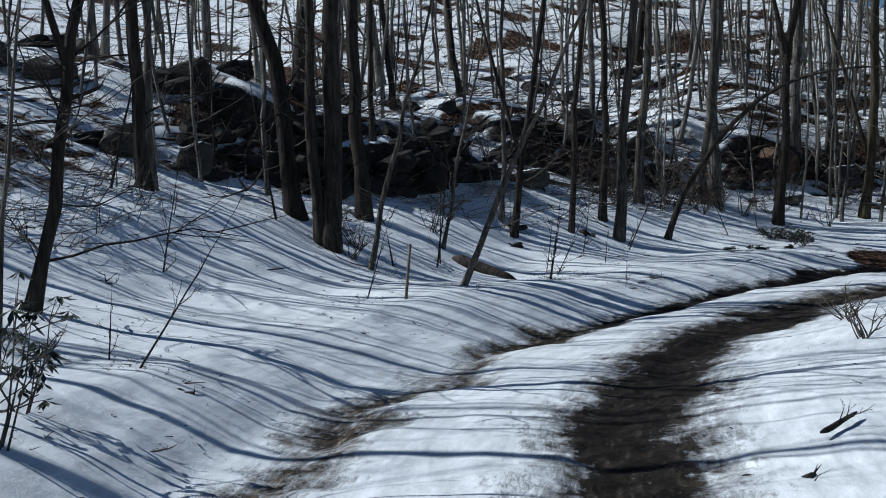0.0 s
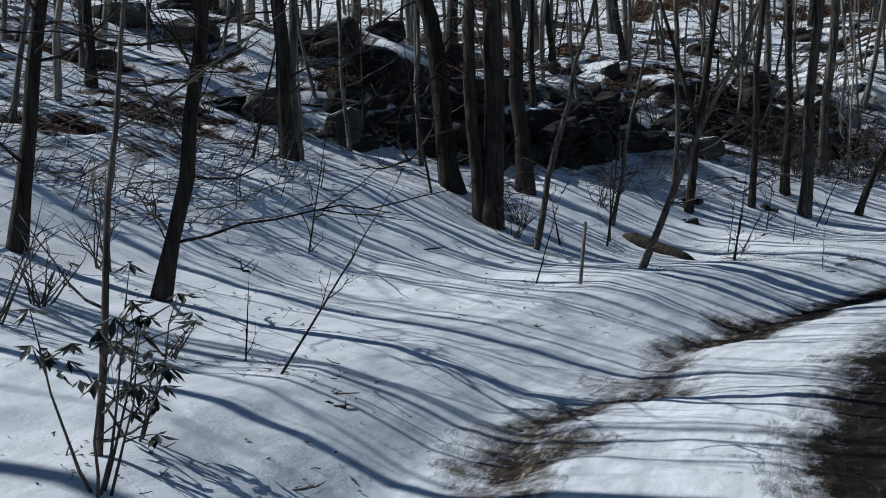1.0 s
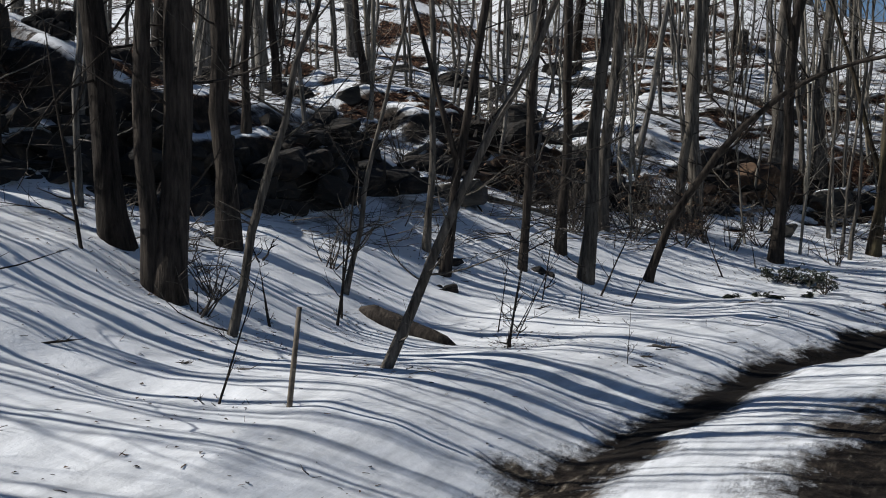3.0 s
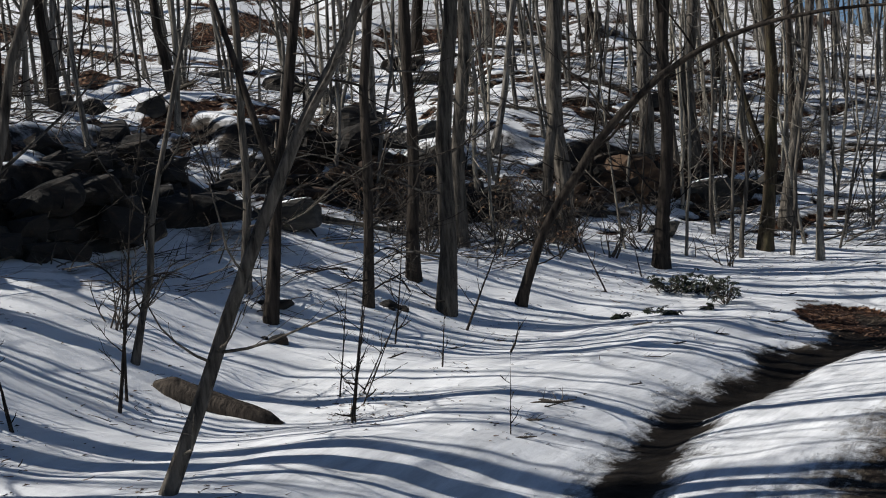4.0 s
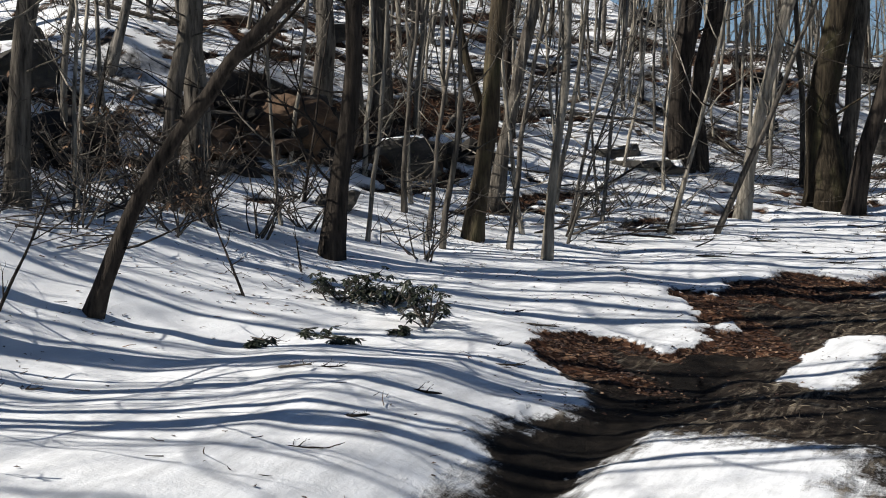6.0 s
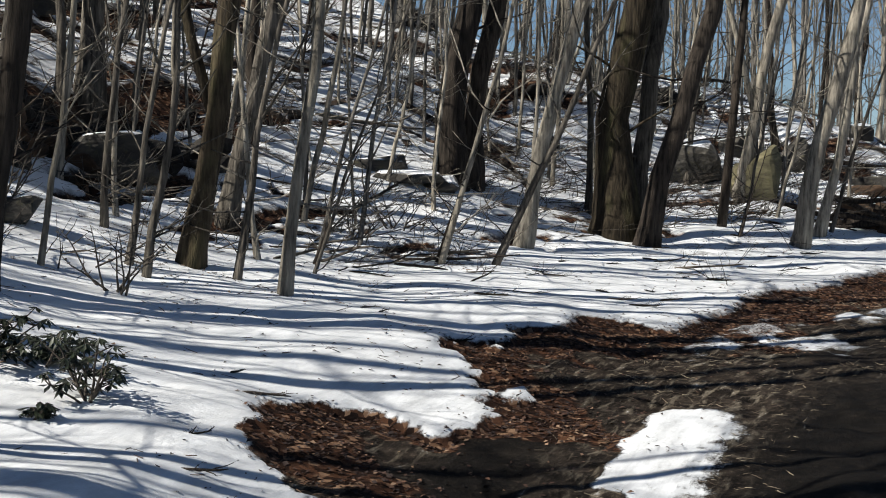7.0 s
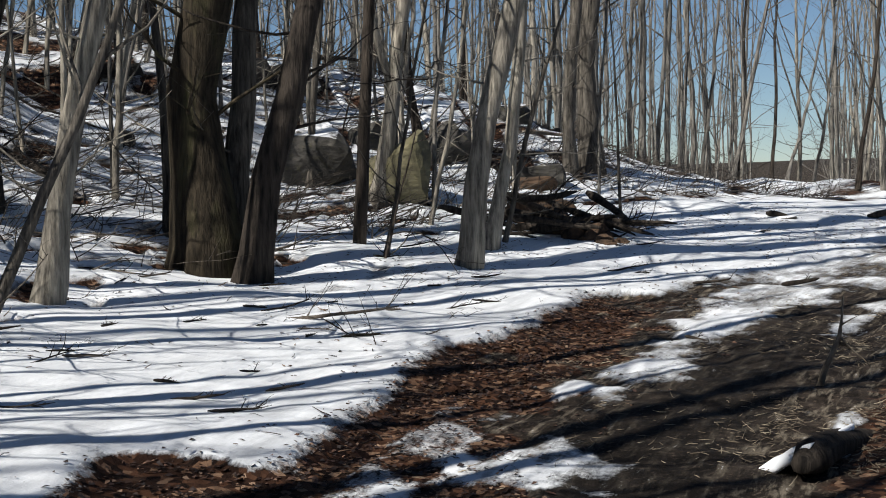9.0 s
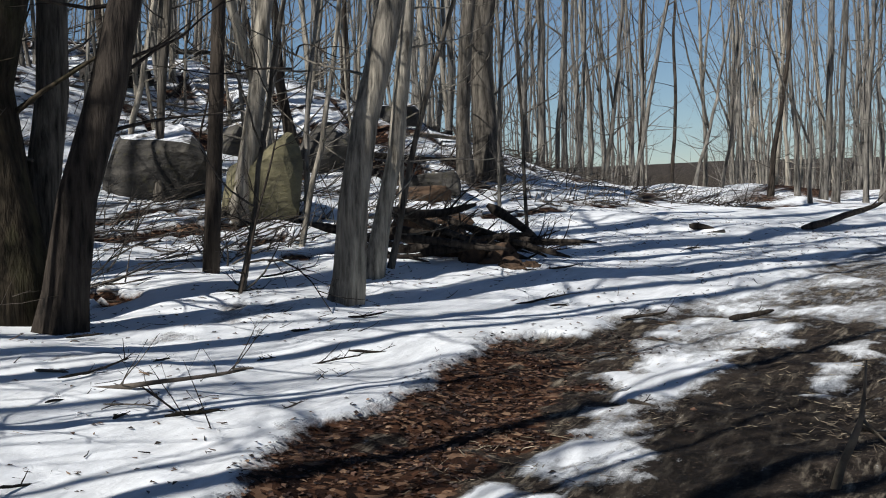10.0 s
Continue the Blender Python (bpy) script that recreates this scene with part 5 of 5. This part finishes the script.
def forked_snag(x, y):
    """A dead stem with broken side branches that droop."""
    r = random.Random(9)
    base = new("forked_snag")
    stem = [Vector(p) for p in ((-.02, 0, -.05), (.02, .01, .08), (.06, 0, .17), (.10, .01, .26), (.115, .02, .36), (.12, .01, .48))]
    v, f = [], []
    tube(v, f, stem, [.022, .018, .016, .013, .007, .003], 8, .25, r)
    part("stem", (v, f), WOOD, base)
    for at, way, ln, dia in ((.55, (.8, .1, -.25), .22, .009), (.6, (.5, -.4, -.6), .16, .008), (.5, (.9, .3, .1), .2, .007), (.45, (-.5, .3, .4), .14, .006), (.72, (.6, -.2, .5), .12, .005)):
        v, f = [], []
        p = limb_path(on_path(stem, at), Vector(way), ln, 4, .15, -.06, r)
        tube(v, f, p, [dia * (1 - .2 * k) for k in range(5)], 6)
        part("branch", (v, f), WOOD, base)
    tagged(base, "grey forked dead snag standing by the track", "snag")
    base.matrix_world = pose(x, y, height(x, y), 0, 0, -24)


forked_snag(5.79, 12.45)
fallen_log(3.45, -7.50, .5, .035, 80, 91, BARK_DARK, "dark fallen branch on snow beside the track", branches=3, lift=.5)
fallen_log(3.75, 14.9, .9, .03, -35, 92, TWIG, "thin fallen branch lying on the snow", branches=5, lift=.5)
fallen_log(-1.42, 2.2, .35, .025, 40, 93, TWIG, "small dark twig cluster lying on snow", branches=5, lift=.5)

for k in range(22):
    rh = random.Random(700 + k)
    fallen_log(rh.uniform(-.5, 1.7), 13.7 + rh.gauss(0, .45), rh.uniform(.4, 1.3), rh.uniform(.012, .035), rh.gauss(10, 40), 700 + k, rh.choice([BARK_DARK, BARK_GREY, TWIG]), "fallen branch in a tangle on the snow", tilt=rh.uniform(-16, 4), branches=rh.randrange(2, 5), lift=rh.uniform(.5, 2))

fallen_log(10.62, 20.13, 0.40, 0.080, -38, 750, BARK_DARK, "dark fallen log lying on the snow by the crest", tilt=4, branches=1, lift=.5)
fallen_log(12.44, 20.22, 1.49, 0.090, 16, 751, BARK_DARK, "dark fallen log lying on the snow by the crest", tilt=0, branches=1, lift=.5)
fallen_log(7.50, 16.47, 0.34, 0.030, -8, 752, BARK_DARK, "dark fallen branch lying on the snow", tilt=2, branches=3, lift=.5)
fallen_log(8.11, 16.08, 0.32, 0.050, -10, 753, BARK_DARK, "dark fallen branch lying on the snow", tilt=-1, branches=3, lift=.5)
fallen_log(6.05, 14.17, 0.20, 0.025, -50, 754, BARK_DARK, "dark fallen branch lying on the snow", tilt=2, branches=3, lift=.5)
fallen_log(3.78, 14.73, 1.28, 0.020, -80, 755, BARK_DARK, "dark fallen branch lying on the snow", tilt=8, branches=3, lift=.5)

# small heaps of dark twigs and bark fallen on the snow
FALLEN = [(-0.99, 4.75), (-1.07, 3.31), (-1.45, 2.24), (-1.45, 1.66), (-1.01, 8.06), (-2.76, 4.11), (-1.14, 4.23), (-2.96, 3.23), (-2.58, 4.81), (-1.27, 5.64), (-1.45, 5.6), (-0.76, 5.58), (-1.91, 6.64), (-1.46, 6.83), (-0.46, 7.34), (-0.39, 6.8), (-0.21, 8.45), (-0.39, 8.81), (2.69, 12.6), (2.57, 12.93), (3.05, 13.15), (2.13, 13.84), (3.61, 14.71), (3.86, 14.54), (2.49, 13.36), (2.71, 12.62), (2.34, 14.68), (0.4, 13.02), (0.05, 13.6), (1.33, 11.97), (4.33, 15.37), (3.52, 14.53), (3.88, 14.53), (4.94, 16.27), (3.35, 15.35), (0.37, -9.3), (-5.43, -4.77), (-5.51, -3.75), (-0.44, -8.08), (-3.53, -3.17), (-3.1, -2.55), (-2.83, -2.26), (-1.29, -4.85), (-1.39, 2.05), (-1.35, 1.24)]
rf = random.Random(83)
for k, (x, y) in enumerate(FALLEN):
    ob = fallen_log(x, y, rf.uniform(.08, .28), rf.uniform(.010, .022), rf.uniform(-30, 60), 500 + k, rf.choice([BARK_DARK, BARK_WET, TWIG]), "small dark twig fallen on the snow", tilt=rf.uniform(-8, 8), branches=rf.randrange(3, 7), lift=.5, flat=True)
    ob.name = "fallen_twig"
    tagged(ob, "small dark twig fallen on the snow", "twig")

for k in range(46):
    s_want, d_want = rf.uniform(26, 37), rf.uniform(2.0, 5.5)
    i = int(np.searchsorted(ROAD_S, s_want))
    a, b = ROAD[i - 1], ROAD[i]
    q = a + (b - a) * rf.random() + np.array([-(b - a)[1], (b - a)[0]]) / np.hypot(*(b - a)) * d_want
    ob = fallen_log(q[0], q[1], rf.uniform(.1, .5), rf.uniform(.008, .02), rf.uniform(-30, 60), 600 + k, rf.choice([BARK_DARK, BARK_WET]), "small dark twig fallen on the snow", tilt=rf.uniform(-6, 6), branches=rf.randrange(3, 7), lift=.6, flat=True)
    ob.name = "fallen_twig"
    tagged(ob, "small dark twig fallen on the snow", "twig")


def litter():
    """Fallen twigs, leaves and bark scraps on the snow: nobody could count them."""
    r = random.Random(17)
    v, f = [], []
    xs, ys = [], []
    while len(xs) < 4600:
        s_want = r.uniform(5, 40)
        d_want = abs(r.gauss(0, 3.2)) + 1.3 if r.random() < .93 else -r.uniform(1.2, 3.5)
        i = int(np.searchsorted(ROAD_S, s_want))
        a, b = ROAD[i - 1], ROAD[i]
        n = np.array([-(b - a)[1], (b - a)[0]]) / np.hypot(*(b - a))
        q = a + (b - a) * r.random() + n * d_want
        if (s_want < 22 and r.random() < .75) or grain(q[0], q[1], .9, 51) < .35 + .3 * r.random():
            continue
        xs.append(q[0])
        ys.append(q[1])
    for a, b in taken:
        s_tree, d_tree = along(np.array([a]), np.array([b]))
        if 4 < s_tree[0] < 40 and d_tree[0] < 8.5:
            for _ in range(26):
                xs.append(a + r.gauss(.05, .2))
                ys.append(b + r.gauss(0, .2))
    zs = ground_height(np.array(xs), np.array(ys))
    for x, y, z in zip(xs, ys, zs):
        p = Vector((x, y, z + .004))
        w = r.uniform(0, math.tau)
        way = Vector((math.cos(w), math.sin(w), r.uniform(-.05, .25)))
        if r.random() < .5:
            ln = r.uniform(.02, .08) * r.choice((1, 1, 2))
            q = limb_path(p - way * ln / 2, way, ln, 2, .25, 0, r)
            rad = r.uniform(.0015, .004)
            tube(v, f, q, [rad, rad * .9, rad * .5], 3)
        else:
            ln = r.uniform(.008, .021)
            side = Vector((-way.y, way.x, r.uniform(-.5, .5))) * ln * .5
            k = len(v)
            v += [p - way * ln, p + side + Vector((0, 0, ln * .3)), p + way * ln, p - side + Vector((0, 0, ln * .25)), p]
            f += [(k, k + 1, k + 4), (k + 1, k + 2, k + 4), (k + 2, k + 3, k + 4), (k + 3, k, k + 4)]
    ob = part("litter", (v, f), DEAD_LEAF, None)
    tagged(ob, "scattered dry twigs and curled dead leaves on snow", "litter", kind="stuff")


litter()


def brush():
    """Dead sticks and stalks that cover the slope under the trees."""
    r = random.Random(23)
    v, f, at = [], [], []
    while len(at) < 5600:
        s_want, d_want = r.uniform(9, 44), 4.6 + abs(r.gauss(0, 4.2))
        i = int(np.searchsorted(ROAD_S, s_want))
        a, b = ROAD[i - 1], ROAD[i]
        n = np.array([-(b - a)[1], (b - a)[0]]) / np.hypot(*(b - a))
        q = a + (b - a) * r.random() + n * d_want
        if grain(q[0], q[1], 1.1, 52) > .3 + .3 * r.random():
            at.append((q[0], q[1], math.atan2(*(b - a)[::-1])))
    zs = land(np.array([q[0] for q in at]), np.array([q[1] for q in at]))[0]
    for (x, y, h), z in zip(at, zs):
        w = h + r.gauss(0, .7)
        up = r.random() < .25
        way = Vector((math.cos(w), math.sin(w), r.uniform(.6, 2.0) if up else r.uniform(-.12, .35)))
        ln = r.uniform(.15, .5) if up else r.uniform(.2, .9)
        rad = r.uniform(.003, .009)
        q = limb_path(Vector((x, y, z + .02)), way, ln, 3, .18, 0, r)
        tube(v, f, q, [rad, rad * .85, rad * .6, .0015], 3)
        if r.random() < .6:
            tp = limb_path(on_path(q, .5), way + Vector((r.uniform(-1, 1), r.uniform(-1, 1), .3)), ln * .5, 2, .2, 0, r)
            tube(v, f, tp, [rad * .6, rad * .4, .001], 3)
    tagged(part("brush", (v, f), TWIG, None), "dead sticks and stalks strewn over the snowy slope", "brush", kind="stuff")


brush()


def hemlock(x, y, dia, lx, ly):
    """A young evergreen with a bare lower trunk and flat drooping boughs."""
    r = random.Random(29)
    base = new("hemlock")
    tall = 9.0
    path = [Vector((lx * h, ly * h, h)) for h in np.linspace(-.2, tall, 14)]
    v, f = [], []
    tube(v, f, path, [dia / 2 * max(1 - k / 14, .06) for k in range(14)], 8, .1, r)
    part("trunk", (v, f), BARK_DARK, base)
    bv, bf, nv, nf = [], [], [], []
    for k in range(26):
        fr = .36 + .62 * (k + r.random()) / 26
        w = math.radians(190) + r.gauss(0, 1.4)
        ln = 1.5 * (1.15 - fr) + .25
        bp = limb_path(on_path(path, fr), Vector((math.cos(w), math.sin(w), .25)), ln, 5, .1, -.06, r)
        tube(bv, bf, bp, [.012, .010, .008, .006, .004, .002], 4)
        for j in range(26):
            a = on_path(bp, r.uniform(.25, 1))
            side = Vector((math.cos(w + r.choice((-1, 1)) * r.uniform(.5, 1.2)), math.sin(w + r.choice((-1, 1)) * r.uniform(.5, 1.2)), r.uniform(-.5, .05))).normalized()
            t_len = r.uniform(.12, .3)
            across = side.cross(Vector((0, 0, 1))).normalized()
            for q in range(7):
                c = a + side * t_len * (q + 1) / 7
                for sgn in (-1, 1):
                    tip = c + across * sgn * .028 + side * .012 + Vector((0, 0, r.uniform(-.008, .004)))
                    m = len(nv)
                    nv += [c - side * .006, tip, c + side * .008]
                    nf.append((m, m + 1, m + 2))
    part("branchwork", (bv, bf), BARK_DARK, base)
    part("foliage", (nv, nf), GREEN_LEAF, base, "dark green needles")
    tagged(base, "young evergreen with dark trunk and drooping green boughs", "tree")
    base.matrix_world = pose(x, y, height(x, y))


hemlock(*HEMLOCK_AT)


def thaw_litter():
    """Russet leaves and dry grass scraps on the thawed track: nobody could count them."""
    r = random.Random(37)
    for name, count, mat, label in (("leaf_litter", 8000, RED_LEAF, "wet russet leaves matted along the thawed track edge"), ("dry_grass", 8500, STRAW, "dry pale grass and straw scraps on thawed mud")):
        u, at = [], []
        for _ in range(count * 4):
            s_want = r.uniform(22.3, 34)
            d_want = r.uniform(.3, 2.6) if name == "leaf_litter" else r.uniform(-2.2, 1.2)
            i = int(np.searchsorted(ROAD_S, s_want))
            a, b = ROAD[i - 1], ROAD[i]
            n = np.array([-(b - a)[1], (b - a)[0]]) / np.hypot(*(b - a))
            q = a + (b - a) * (s_want - ROAD_S[i - 1]) / (ROAD_S[i] - ROAD_S[i - 1]) + n * d_want
            at.append(q)
        at = np.array(at)
        z, bare, leaf, wet, s, d = surface(at[:, 0], at[:, 1])
        fit = bare * np.maximum(leaf, .06) if name == "leaf_litter" else bare * (1 - wet) * (.25 + step(0, -.5, d)) * step(.35, .6, grain(s * .5, d, .35, 61))
        v, f, done = [], [], 0
        for (x, y), h, ok in zip(at, z, fit):
            if done >= count or r.random() > ok:
                continue
            done += 1
            p = Vector((x, y, h + .006))
            w = r.uniform(0, math.tau)
            way = Vector((math.cos(w), math.sin(w), r.uniform(-.15, .35)))
            if name == "leaf_litter":
                ln = r.uniform(.007, .019)
                side = Vector((-way.y, way.x, r.uniform(-.6, .6))) * ln * .6
                k = len(v)
                v += [p - way * ln, p + side + Vector((0, 0, ln * .2)), p + way * ln, p - side + Vector((0, 0, ln * .25)), p]
                f += [(k, k + 1, k + 4), (k + 1, k + 2, k + 4), (k + 2, k + 3, k + 4), (k + 3, k, k + 4)]
            else:
                ln = r.uniform(.02, .09)
                q = limb_path(p - way * ln / 2, way, ln, 2, .25, 0, r)
                rad = r.uniform(.001, .0026)
                tube(v, f, q, [rad, rad, rad * .4], 3)
        tagged(part(name, (v, f), mat, None), label, "litter", kind="stuff")


thaw_litter()


def snowy_log(x, y, length, dia, turn):
    """A short rotten log with snow lying along its top."""
    ob = fallen_log(x, y, length, dia, turn, 95, BARK_DARK, "dark rotten log capped with snow by the track", branches=0, lift=.2)
    r = random.Random(96)
    v, f = [], []
    rows, cols = 25, 8
    for k in range(rows):
        u = k / (rows - 1)
        x0 = length * (u * .52 - .44)
        reach = dia * (1.15 * (1 - u) ** .8 + .12) * (.85 + .3 * r.random()) * min(1, u * 9 + .35)
        rise = dia * (.45 - .1 * u)
        for j in range(cols):
            w = j / (cols - 1)
            bump = dia * .07 * math.sin(math.pi * w) * r.uniform(.2, 1)
            v.append(Vector((x0 + r.gauss(0, .006), reach * w - dia * .1, rise - (rise + dia * .3) * w ** 1.25 * min(1, reach / dia) + bump)))
    top = len(v)
    v += [p - Vector((0, -.004, .03)) for p in v]
    for k in range(rows - 1):
        for j in range(cols - 1):
            i = k * cols + j
            f += [(i, i + cols, i + cols + 1, i + 1), (top + i, top + i + 1, top + i + cols + 1, top + i + cols)]
        i, e = k * cols, k * cols + cols - 1
        f += [(i, top + i, top + i + cols, i + cols), (e, e + cols, top + e + cols, top + e)]
    for j in range(cols - 1):
        e = (rows - 1) * cols + j
        f += [(j, j + 1, top + j + 1, top + j), (e, top + e, top + e + 1, e + 1)]
    part("snow_cap", (v, f), SNOW, ob, "wedge of old snow against the log")


snowy_log(5.09, 11.27, 1.2, .17, 38)
